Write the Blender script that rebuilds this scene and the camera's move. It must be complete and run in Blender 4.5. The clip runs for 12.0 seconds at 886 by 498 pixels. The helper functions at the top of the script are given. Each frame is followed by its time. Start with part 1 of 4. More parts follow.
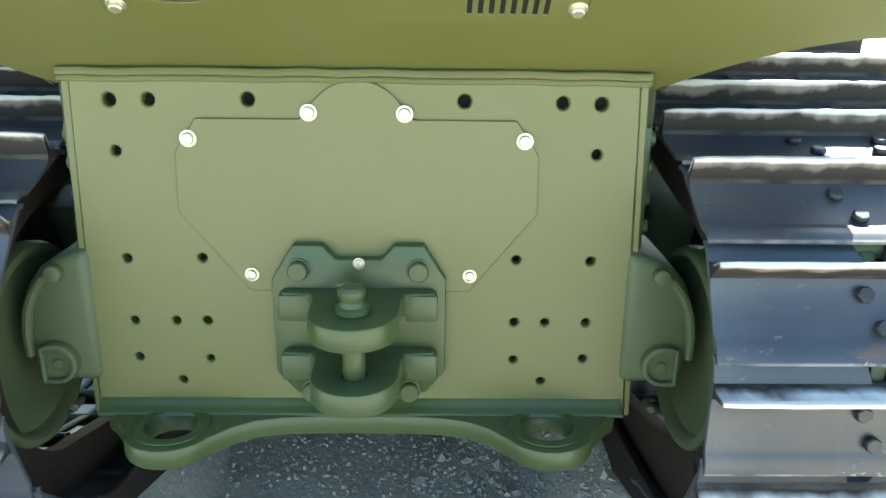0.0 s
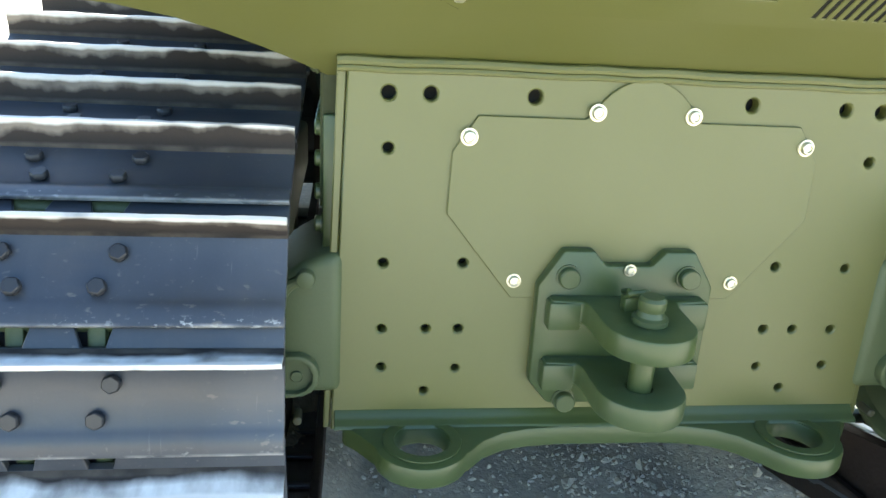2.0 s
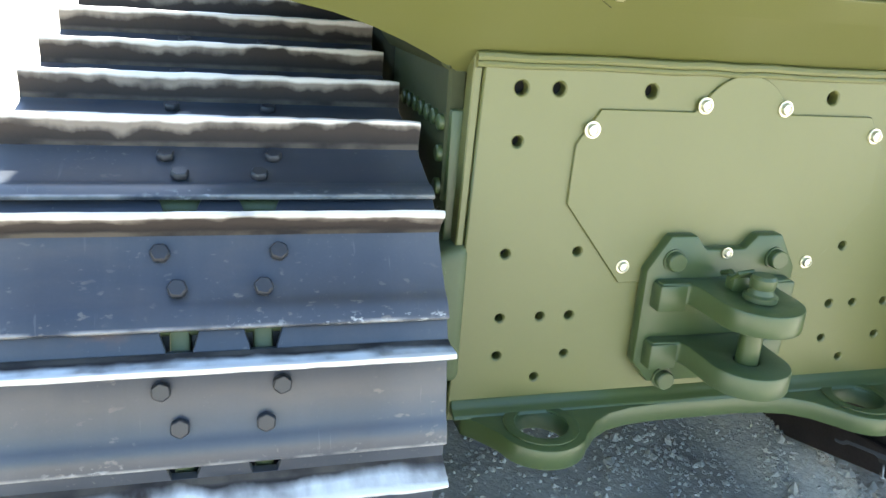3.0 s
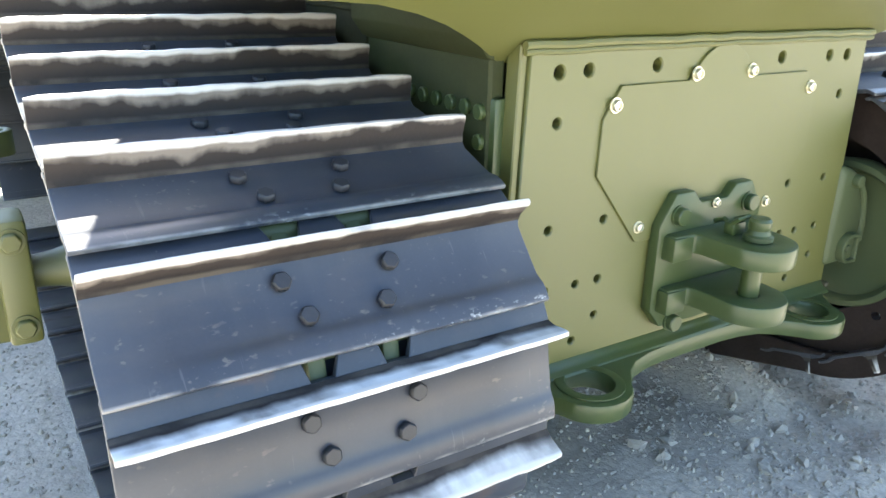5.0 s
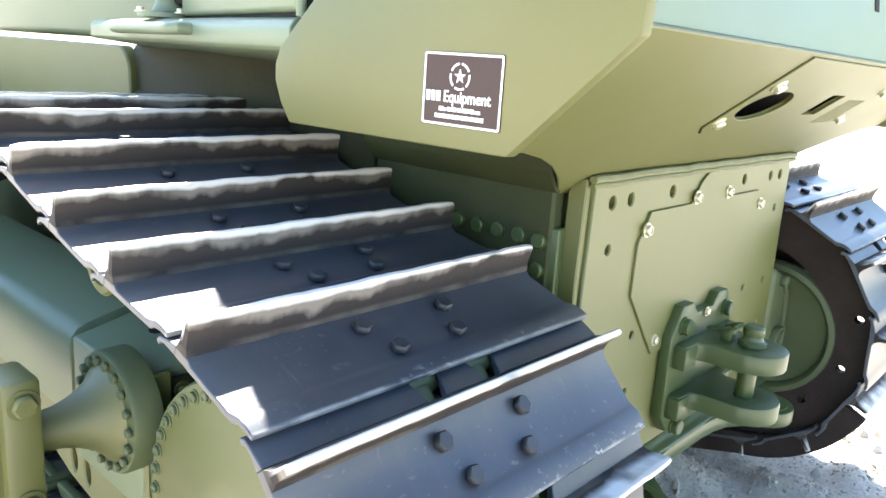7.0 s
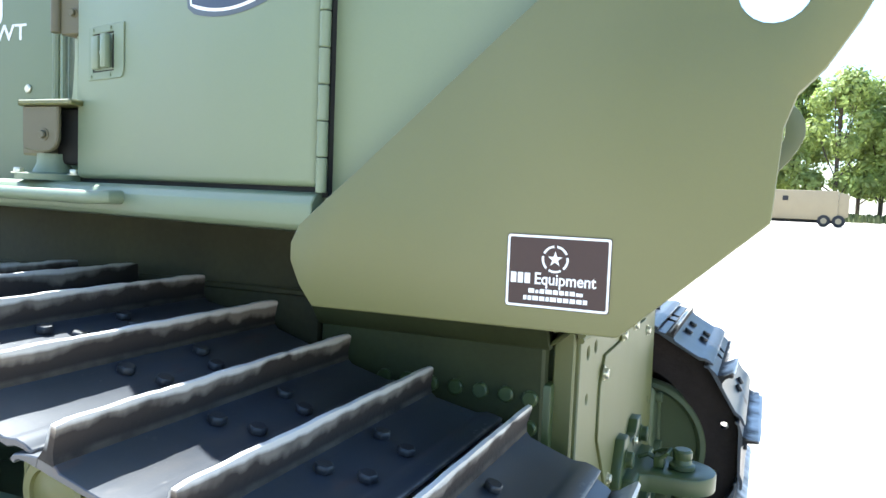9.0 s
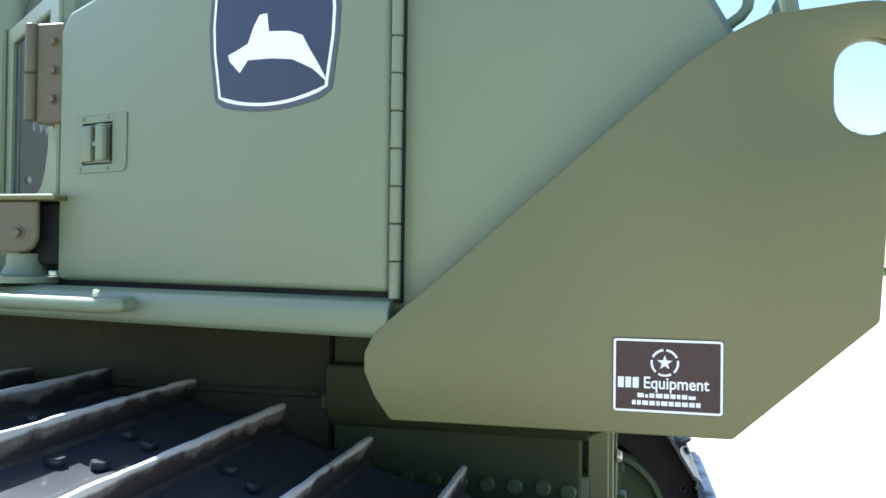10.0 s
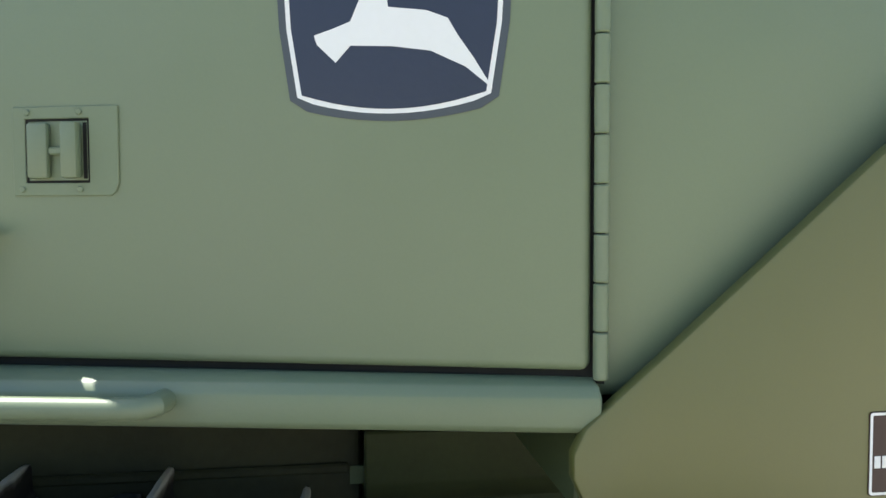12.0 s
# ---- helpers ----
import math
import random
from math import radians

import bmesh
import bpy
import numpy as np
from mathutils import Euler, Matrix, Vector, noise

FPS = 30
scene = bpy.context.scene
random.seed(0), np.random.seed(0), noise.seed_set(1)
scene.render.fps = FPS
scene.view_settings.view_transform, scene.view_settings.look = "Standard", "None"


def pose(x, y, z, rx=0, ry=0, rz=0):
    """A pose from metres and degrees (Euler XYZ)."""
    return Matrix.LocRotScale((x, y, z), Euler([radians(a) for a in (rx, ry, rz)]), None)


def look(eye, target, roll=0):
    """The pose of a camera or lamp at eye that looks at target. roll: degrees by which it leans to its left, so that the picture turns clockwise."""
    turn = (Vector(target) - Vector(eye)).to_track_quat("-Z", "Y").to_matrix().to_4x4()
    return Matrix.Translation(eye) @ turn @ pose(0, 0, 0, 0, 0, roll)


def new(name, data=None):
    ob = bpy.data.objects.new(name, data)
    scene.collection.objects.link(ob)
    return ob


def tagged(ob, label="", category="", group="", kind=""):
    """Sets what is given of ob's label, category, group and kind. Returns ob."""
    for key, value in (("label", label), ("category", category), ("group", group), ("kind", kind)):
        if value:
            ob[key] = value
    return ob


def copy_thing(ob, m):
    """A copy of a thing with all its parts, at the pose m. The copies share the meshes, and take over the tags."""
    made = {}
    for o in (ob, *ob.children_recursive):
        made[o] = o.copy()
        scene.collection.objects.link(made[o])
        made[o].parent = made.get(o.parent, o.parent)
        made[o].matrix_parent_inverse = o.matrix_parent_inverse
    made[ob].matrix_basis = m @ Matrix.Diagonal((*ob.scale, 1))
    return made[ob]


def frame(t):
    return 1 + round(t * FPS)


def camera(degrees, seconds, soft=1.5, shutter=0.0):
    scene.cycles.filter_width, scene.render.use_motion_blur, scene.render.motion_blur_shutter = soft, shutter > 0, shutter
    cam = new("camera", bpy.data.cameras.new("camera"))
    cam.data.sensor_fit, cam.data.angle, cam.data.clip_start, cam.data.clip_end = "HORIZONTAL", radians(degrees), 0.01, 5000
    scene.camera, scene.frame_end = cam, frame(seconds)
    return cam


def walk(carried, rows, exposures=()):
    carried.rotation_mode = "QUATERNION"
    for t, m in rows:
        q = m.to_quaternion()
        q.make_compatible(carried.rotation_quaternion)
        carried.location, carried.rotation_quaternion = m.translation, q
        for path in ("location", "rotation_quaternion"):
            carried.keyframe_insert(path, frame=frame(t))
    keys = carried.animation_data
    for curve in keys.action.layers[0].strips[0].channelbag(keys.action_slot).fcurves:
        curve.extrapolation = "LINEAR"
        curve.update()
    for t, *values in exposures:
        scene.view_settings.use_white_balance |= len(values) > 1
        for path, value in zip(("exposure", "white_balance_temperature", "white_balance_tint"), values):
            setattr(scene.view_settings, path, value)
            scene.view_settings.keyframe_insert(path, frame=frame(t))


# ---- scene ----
cam = camera(60.3, 12.0)
PATH = [
    (0, (0.147, -1.487, 1.371), (0.177, 0.415, 0.754), 0.7),
    (0.5, (-0.018, -1.514, 1.37), (0.063, 0.389, 0.76), 1.0),
    (1, (-0.156, -1.469, 1.371), (-0.061, 0.428, 0.745), 1.9),
    (1.5, (-0.344, -1.397, 1.394), (-0.191, 0.466, 0.681), -0.7),
    (2, (-0.548, -1.364, 1.372), (-0.293, 0.508, 0.716), 3.4),
    (2.5, (-0.797, -1.352, 1.357), (-0.374, 0.495, 0.716), 4.5),
    (3, (-0.985, -1.326, 1.343), (-0.46, 0.495, 0.703), 4.1),
    (3.2, (-1.039, -1.302, 1.335), (-0.486, 0.513, 0.701), 4.9),
    (4.8, (-1.385, -1.163, 1.379), (-0.445, 0.444, 0.649), 2.7),
    (5, (-1.459, -1.139, 1.373), (-0.45, 0.44, 0.675), 1.5),
    (5.5, (-1.579, -1.093, 1.377), (-0.44, 0.407, 0.704), 3.8),
    (6, (-1.655, -0.98, 1.374), (-0.402, 0.437, 0.724), 2.6),
    (6.5, (-1.729, -0.847, 1.416), (-0.377, 0.506, 0.83), 1.6),
    (6.7, (-1.769, -0.812, 1.442), (-0.385, 0.532, 0.915), 2.8),
    (8.3, (-2.045, -0.515, 1.441), (-0.346, 0.459, 1.036), 1.6),
    (8.5, (-2.033, -0.464, 1.456), (-0.303, 0.461, 1.065), 1.4),
    (9, (-2.042, -0.328, 1.504), (-0.207, 0.453, 1.359), 2.3),
    (9.5, (-2.066, -0.184, 1.547), (-0.181, 0.484, 1.548), 4.4),
    (10, (-2.109, -0.007, 1.56), (-0.16, 0.443, 1.581), 0.7),
    (10.5, (-2.098, 0.149, 1.556), (-0.121, 0.445, 1.606), 3.0),
    (11, (-2.011, 0.345, 1.573), (-0.019, 0.504, 1.635), 0.3),
    (11.5, (-1.947, 0.506, 1.61), (0.052, 0.496, 1.672), 1.3),
    (12, (-1.854, 0.609, 1.688), (0.127, 0.347, 1.594), -0.2),
]
walk(cam, [(t, look(eye, target, roll)) for t, eye, target, roll in PATH],
     [(0.0, 2.47, 6150, -4), (1.5, 2.48, 6150, -1), (2.5, 2.63, 6150, 2), (3.2, 2.80, 6200, 4), (5.0, 2.80, 6450, 7), (6.5, 2.82, 6400, 9), (8.5, 2.3, 5750, 4), (9.5, 1.83, 5600, 5), (11.0, 1.32, 5700, 4), (12.0, 1.26, 6250, 3)])

# ---- light ----
world = bpy.data.worlds.new("sky")
scene.world = world
world.use_nodes = True
SUN_DIR = Vector((0.39, 0.70, 1.0)).normalized()
sky = world.node_tree.nodes.new("ShaderNodeTexSky")
sky.sky_type = "NISHITA"
sky.sun_disc = False
sky.ozone_density = 1.6
sky.sun_elevation = math.asin(SUN_DIR.z)
sky.sun_rotation = math.atan2(SUN_DIR.x, SUN_DIR.y)
background = world.node_tree.nodes["Background"]
background.inputs["Strength"].default_value = 0.11
world.node_tree.links.new(sky.outputs[0], background.inputs[0])
sun_data = bpy.data.lights.new("sun", "SUN")
sun_data.energy, sun_data.angle, sun_data.color = 4.6, radians(0.55), (1.0, 0.94, 0.85)
sun = new("sun", sun_data)
sun.matrix_world = look(SUN_DIR * 30, (0, 0, 0))

# ---- materials ----


def material(name, base, rough=0.5, metal=0.0, vary=0.12, scale=6.0, grain=120.0, bump=0.15, depth=0.002, coat=0.0):
    """A painted or plain surface: base colour with broad stains, fine grain and a little relief."""
    m = bpy.data.materials.new(name)
    m.use_nodes = True
    t = m.node_tree
    b = t.nodes["Principled BSDF"]
    b.inputs["Roughness"].default_value, b.inputs["Metallic"].default_value = rough, metal
    b.inputs["Coat Weight"].default_value = coat
    co = t.nodes.new("ShaderNodeTexCoord")
    broad, fine = t.nodes.new("ShaderNodeTexNoise"), t.nodes.new("ShaderNodeTexNoise")
    for n, s, d in ((broad, scale, 5), (fine, grain, 3)):
        n.inputs["Scale"].default_value, n.inputs["Detail"].default_value = s, d
        t.links.new(co.outputs["Object"], n.inputs["Vector"])
    add = t.nodes.new("ShaderNodeMath")
    add.operation = "MULTIPLY_ADD"
    t.links.new(fine.outputs[0], add.inputs[0])
    add.inputs[1].default_value = 0.35
    t.links.new(broad.outputs[0], add.inputs[2])
    ramp = t.nodes.new("ShaderNodeMapRange")
    ramp.inputs["From Min"].default_value, ramp.inputs["From Max"].default_value = 0.35, 1.0
    ramp.inputs["To Min"].default_value, ramp.inputs["To Max"].default_value = 1 - vary, 1 + vary
    t.links.new(add.outputs[0], ramp.inputs["Value"])
    mul = t.nodes.new("ShaderNodeVectorMath")
    mul.operation = "SCALE"
    mul.inputs[0].default_value = base
    t.links.new(ramp.outputs[0], mul.inputs["Scale"])
    t.links.new(mul.outputs[0], b.inputs["Base Color"])
    rr = t.nodes.new("ShaderNodeMapRange")
    rr.inputs["To Min"].default_value, rr.inputs["To Max"].default_value = rough * 0.8, min(1.0, rough * 1.2)
    t.links.new(broad.outputs[0], rr.inputs["Value"])
    t.links.new(rr.outputs[0], b.inputs["Roughness"])
    bp = t.nodes.new("ShaderNodeBump")
    bp.inputs["Strength"].default_value, bp.inputs["Distance"].default_value = bump, depth
    t.links.new(fine.outputs[0], bp.inputs["Height"])
    t.links.new(bp.outputs[0], b.inputs["Normal"])
    return m


def mixed(m, second, factor, rough=None, metal=None):
    """Lays a second colour over a material where factor (a node output) is one."""
    t = m.node_tree
    b = t.nodes["Principled BSDF"]
    mix = t.nodes.new("ShaderNodeMix")
    mix.data_type = "RGBA"
    old = b.inputs["Base Color"].links[0].from_socket
    t.links.new(old, mix.inputs["A"])
    mix.inputs["B"].default_value = (*second, 1)
    t.links.new(factor, mix.inputs["Factor"])
    t.links.new(mix.outputs["Result"], b.inputs["Base Color"])
    if rough is not None:
        mr = t.nodes.new("ShaderNodeMix")
        t.links.new(b.inputs["Roughness"].links[0].from_socket, mr.inputs["A"])
        mr.inputs["B"].default_value = rough
        t.links.new(factor, mr.inputs["Factor"])
        t.links.new(mr.outputs["Result"], b.inputs["Roughness"])
    if metal is not None:
        t.links.new(arith(t, "MULTIPLY", factor, metal), b.inputs["Metallic"])
    return m


def steps(t, source, low, high):
    r = t.nodes.new("ShaderNodeMapRange")
    r.inputs["From Min"].default_value, r.inputs["From Max"].default_value = low, high
    t.links.new(source, r.inputs["Value"])
    return r.outputs[0]


def noise_of(t, scale, detail=6, stretch=None, seed=0.0):
    co = t.nodes.new("ShaderNodeTexCoord")
    mp = t.nodes.new("ShaderNodeMapping")
    mp.inputs["Location"].default_value = (seed, seed * 1.7, seed * 0.6)
    if stretch:
        mp.inputs["Scale"].default_value = stretch
    info, shift = t.nodes.new("ShaderNodeObjectInfo"), t.nodes.new("ShaderNodeVectorMath")
    shift.operation = "MULTIPLY_ADD"
    t.links.new(info.outputs["Random"], shift.inputs[0])
    shift.inputs[1].default_value = (23.0, 31.0, 17.0)
    t.links.new(co.outputs["Object"], shift.inputs[2])
    t.links.new(shift.outputs[0], mp.inputs["Vector"])
    n = t.nodes.new("ShaderNodeTexNoise")
    n.inputs["Scale"].default_value, n.inputs["Detail"].default_value = scale, detail
    t.links.new(mp.outputs[0], n.inputs["Vector"])
    return n.outputs[0]


def arith(t, op, a, b):
    n = t.nodes.new("ShaderNodeMath")
    n.operation = op
    for i, v in enumerate((a, b)):
        if isinstance(v, (int, float)):
            n.inputs[i].default_value = v
        else:
            t.links.new(v, n.inputs[i])
    return n.outputs[0]


OLIVE = material("olive paint", (0.109, 0.112, 0.024), 0.50, vary=0.06, scale=3.0, grain=260, bump=0.1, depth=0.0008)
COOL = material("grey-green paint", (0.172, 0.212, 0.125), 0.42, vary=0.06, scale=3.0, grain=260, bump=0.1, depth=0.0008)
# olive gloss paint with the parts' shade mixed into the colour
OLIVE_SHADED = material("olive gloss paint darkened for shade", (0.058, 0.081, 0.026), 0.34, vary=0.1, scale=6.0, grain=200, bump=0.15, depth=0.001)
BEIGE = material("faded olive paint", (0.108, 0.096, 0.050), 0.5, vary=0.1, scale=8.0, grain=200, bump=0.15, depth=0.001)
OLIVE_DARK = material("olive paint in the chassis", (0.085, 0.105, 0.045), 0.55, vary=0.12, scale=5.0, grain=200, bump=0.2, depth=0.001)
STEEL = material("black painted track steel", (0.036, 0.041, 0.052), 0.35, vary=0.18, scale=5.0, grain=220, bump=0.12, depth=0.0006)
BOLT = material("black bolt steel", (0.03, 0.031, 0.034), 0.42, vary=0.25, scale=30, grain=300)
ZINC = material("zinc plated steel", (0.72, 0.68, 0.52), 0.3, 0.75, vary=0.1, scale=60, grain=400)
CHASSIS_BROWN = material("dark brown chassis paint", (0.040, 0.039, 0.020), 0.7, vary=0.4, scale=4.0, grain=60, bump=0.3, depth=0.002)
CHASSIS_OLIVE = material("dark olive chassis paint", (0.045, 0.052, 0.022), 0.6, vary=0.25, scale=5.0, grain=80, bump=0.25, depth=0.0015)
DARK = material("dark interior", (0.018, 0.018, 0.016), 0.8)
SEAL = material("near-black brown", (0.032, 0.023, 0.019), 0.62, vary=0.4, scale=12, grain=90, bump=0.5, depth=0.003)
WHITE = material("white vinyl", (0.82, 0.82, 0.8), 0.4, vary=0.03)
BROWN = material("dark brown vinyl", (0.042, 0.020, 0.016), 0.5, vary=0.1)
NAVY = material("navy vinyl", (0.028, 0.035, 0.062), 0.35, vary=0.08)
NAVY_EDGE = material("grey navy vinyl edge", (0.065, 0.076, 0.088), 0.4, vary=0.06)
RED = material("red print", (0.6, 0.07, 0.04), 0.45, vary=0.05)

OLIVE.node_tree.nodes["Principled BSDF"].inputs["Specular IOR Level"].default_value = 0.85
for dull in (CHASSIS_BROWN, CHASSIS_OLIVE, SEAL, DARK):
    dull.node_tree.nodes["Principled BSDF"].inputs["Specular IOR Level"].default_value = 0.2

# wear of the shoes: dusty flecks along the plate's rear edge and scratches
t_ = STEEL.node_tree
t_.nodes["Principled BSDF"].inputs["Specular IOR Level"].default_value = 0.6
co_ = t_.nodes.new("ShaderNodeTexCoord")
sep_ = t_.nodes.new("ShaderNodeSeparateXYZ")
t_.links.new(co_.outputs["Object"], sep_.inputs[0])
edge_ = steps(t_, sep_.outputs["Y"], -0.104, -0.12)
fleck_ = arith(t_, "MULTIPLY", steps(t_, noise_of(t_, 75, 6, (1, 1.4, 1.4), 3.0), 0.57, 0.64), steps(t_, arith(t_, "ADD", noise_of(t_, 7, 3, (1, 0.2, 0.2), 13.0), arith(t_, "MULTIPLY", sep_.outputs["X"], 0.35)), 0.5, 0.68))
mixed(STEEL, (0.42, 0.42, 0.4), arith(t_, "MULTIPLY", edge_, fleck_), rough=0.8)
dust_ = steps(t_, noise_of(t_, 7, 8, (1, 3, 3), 9.0), 0.52, 0.85)
mixed(STEEL, (0.15, 0.11, 0.07), arith(t_, "MULTIPLY", dust_, 0.2), rough=0.45)
# plate ends paled by dust and by sunlight put into the colour
ends_ = arith(t_, "ABSOLUTE", sep_.outputs["X"], 0.0)
pale_end_ = arith(t_, "MULTIPLY", steps(t_, arith(t_, "ADD", ends_, arith(t_, "MULTIPLY", noise_of(t_, 6, 8, None, 41.0), 0.16)), 0.32, 0.49), 0.16)
mixed(STEEL, (0.26, 0.265, 0.275), pale_end_, rough=0.5)
scratch_ = arith(t_, "MULTIPLY", steps(t_, noise_of(t_, 3.0, 2, (40, 3, 3), 51.0), 0.70, 0.74), steps(t_, noise_of(t_, 4.0, 3, None, 57.0), 0.5, 0.6))
mixed(STEEL, (0.22, 0.21, 0.2), arith(t_, "MULTIPLY", scratch_, 0.22), rough=0.5)
rim_ = arith(t_, "MULTIPLY", steps(t_, sep_.outputs["Y"], -0.1175, -0.1215), steps(t_, noise_of(t_, 14, 8, None, 61.0), 0.38, 0.6))
mixed(STEEL, (0.36, 0.34, 0.31), arith(t_, "MULTIPLY", rim_, 0.7), rough=0.5)
rust_ = steps(t_, noise_of(t_, 5.0, 7, (1, 2, 2), 21.0), 0.64, 0.74)
mixed(STEEL, (0.15, 0.08, 0.045), arith(t_, "MULTIPLY", rust_, 0.55), rough=0.8)
chip_ = arith(t_, "MULTIPLY", steps(t_, noise_of(t_, 40, 7, (1, 1.6, 1.6), 83.0), 0.63, 0.68), steps(t_, noise_of(t_, 5.5, 3, None, 87.0), 0.54, 0.62))
mixed(STEEL, (0.26, 0.225, 0.18), arith(t_, "MULTIPLY", chip_, 0.38), rough=0.8)
speck_ = arith(t_, "MULTIPLY", steps(t_, noise_of(t_, 130, 3, None, 101.0), 0.66, 0.72), steps(t_, noise_of(t_, 9, 4, None, 105.0), 0.45, 0.65))
mixed(STEEL, (0.24, 0.22, 0.19), arith(t_, "MULTIPLY", speck_, 0.28), rough=0.8)
run_ = steps(t_, noise_of(t_, 1.0, 6, (34, 2.5, 2.5), 91.0), 0.5, 0.8)
mixed(STEEL, (0.13, 0.125, 0.115), arith(t_, "MULTIPLY", run_, 0.08), rough=0.6)

# worn grouser bars: bare pale metal near the tip, with a ragged lower border
GROUSER = material("worn grouser steel", (0.024, 0.022, 0.022), 0.62, vary=0.3, scale=14, grain=120, bump=0.4, depth=0.002)
t_ = GROUSER.node_tree
co_ = t_.nodes.new("ShaderNodeTexCoord")
sep_ = t_.nodes.new("ShaderNodeSeparateXYZ")
t_.links.new(co_.outputs["Object"], sep_.inputs[0])
t_.nodes["Principled BSDF"].inputs["Specular IOR Level"].default_value = 0.18
rag_ = arith(t_, "MULTIPLY", arith(t_, "SUBTRACT", noise_of(t_, 20, 10, (1, 0.6, 0.6), 5.0), 0.5), 0.05)
broad_ = arith(t_, "MULTIPLY", arith(t_, "SUBTRACT", noise_of(t_, 5, 3, (1, 0.1, 0.1), 25.0), 0.5), 0.075)
rag_ = arith(t_, "ADD", rag_, broad_)
worn_ = steps(t_, arith(t_, "ADD", sep_.outputs["Z"], rag_), 0.037, 0.0495)
brown_ = steps(t_, noise_of(t_, 9, 8, (1, 0.4, 0.4), 15.0), 0.25, 0.5)
mixed(GROUSER, (0.046, 0.037, 0.031), steps(t_, arith(t_, "ADD", sep_.outputs["Z"], arith(t_, "MULTIPLY", rag_, 0.3)), 0.01, 0.035), rough=0.7)
mixed(GROUSER, (0.27, 0.232, 0.19), arith(t_, "MULTIPLY", worn_, arith(t_, "MULTIPLY", brown_, 0.85)), rough=0.45, metal=0.2)
# front face: bare metal, with the sky's reflection put into its colour
front_ = arith(t_, "MULTIPLY", steps(t_, sep_.outputs["Y"], 0.0465, 0.049), steps(t_, arith(t_, "ADD", sep_.outputs["Z"], arith(t_, "MULTIPLY", rag_, 0.5)), 0.014, 0.034))
mixed(GROUSER, (0.66, 0.66, 0.64), arith(t_, "MULTIPLY", front_, steps(t_, noise_of(t_, 14, 6, (1, 1, 0.5), 31.0), 0.25, 0.62)), rough=0.5)
tip_ = steps(t_, arith(t_, "ADD", sep_.outputs["Z"], arith(t_, "MULTIPLY", rag_, 0.3)), 0.050, 0.056)
mixed(GROUSER, (0.68, 0.65, 0.6), tip_, rough=0.42)
root_ = arith(t_, "MULTIPLY", steps(t_, arith(t_, "ADD", sep_.outputs["Z"], arith(t_, "MULTIPLY", rag_, 0.12)), 0.017, 0.012), steps(t_, noise_of(t_, 12, 8, None, 95.0), 0.35, 0.6))
mixed(GROUSER, (0.15, 0.13, 0.105), arith(t_, "MULTIPLY", root_, 0.5), rough=0.8)

for paint, tone in ((OLIVE, (0.17, 0.172, 0.075)), (COOL, (0.21, 0.225, 0.165)), (OLIVE_SHADED, (0.10, 0.12, 0.07))):
    t_ = paint.node_tree
    film_ = arith(t_, "MULTIPLY", steps(t_, noise_of(t_, 2.2, 9, (1, 1, 0.6), 71.0), 0.45, 0.75), 0.30)
    mixed(paint, tone, film_, rough=0.6)

# ---- mesh helpers ----


def link(name, bm, mat, parent=None, label="", smooth=0.0):
    me = bpy.data.meshes.new(name)
    bmesh.ops.recalc_face_normals(bm, faces=bm.faces)
    bm.to_mesh(me)
    bm.free()
    me.materials.append(mat)
    if smooth:
        me.polygons.foreach_set("use_smooth", [True] * len(me.polygons))
        me.set_sharp_from_angle(angle=radians(smooth))
    ob = new(name, me)
    if parent is not None:
        ob.parent = parent
    if label:
        ob["label"] = label
    return ob


def part(name, bm, mat, parent, label="", smooth=35.0):
    return link(name, bm, mat, parent, label, smooth)


def bevel(bm, width, segments=1, sharp=0.6):
    edges = [e for e in bm.edges if len(e.link_faces) == 2 and e.calc_face_angle(0) > sharp]
    if width and edges:
        bmesh.ops.bevel(bm, geom=edges, offset=width, segments=segments, affect="EDGES", profile=0.5, clamp_overlap=True)
    return bm


def box(x0, x1, y0, y1, z0, z1, r=0.0, seg=1):
    bm = bmesh.new()
    bmesh.ops.create_cube(bm, size=1)
    bmesh.ops.transform(bm, verts=bm.verts, matrix=Matrix.Translation(((x0 + x1) / 2, (y0 + y1) / 2, (z0 + z1) / 2)) @ Matrix.Diagonal((abs(x1 - x0), abs(y1 - y0), abs(z1 - z0), 1)))
    return bevel(bm, r, seg)


AXES = {
    "x": Matrix(((0, 0, 1, 0), (1, 0, 0, 0), (0, 1, 0, 0), (0, 0, 0, 1))),
    "y": Matrix(((1, 0, 0, 0), (0, 0, 1, 0), (0, 1, 0, 0), (0, 0, 0, 1))),
    "z": Matrix.Identity(4),
}


def prism(outline, axis, a, b, holes=(), r=0.0, seg=1, sharp=0.6):
    """A plate: outline (two coordinates, the axis left out) from a to b along the axis, with holes through it."""
    bm = bmesh.new()
    edges = []
    for loop in (outline, *holes):
        vs = [bm.verts.new((u, v, a)) for u, v in loop]
        edges += [bm.edges.new((vs[i - 1], vs[i])) for i in range(len(vs))]
    if holes:
        bmesh.ops.triangle_fill(bm, edges=edges, use_beauty=True, use_dissolve=False)
    else:
        bm.faces.new(list(bm.verts))
    ext = bmesh.ops.extrude_face_region(bm, geom=list(bm.faces), use_keep_orig=True)
    bmesh.ops.translate(bm, verts=[v for v in ext["geom"] if isinstance(v, bmesh.types.BMVert)], vec=(0, 0, b - a))
    bmesh.ops.recalc_face_normals(bm, faces=bm.faces)
    bevel(bm, r, seg, sharp)
    bmesh.ops.transform(bm, verts=bm.verts, matrix=AXES[axis])
    return bm


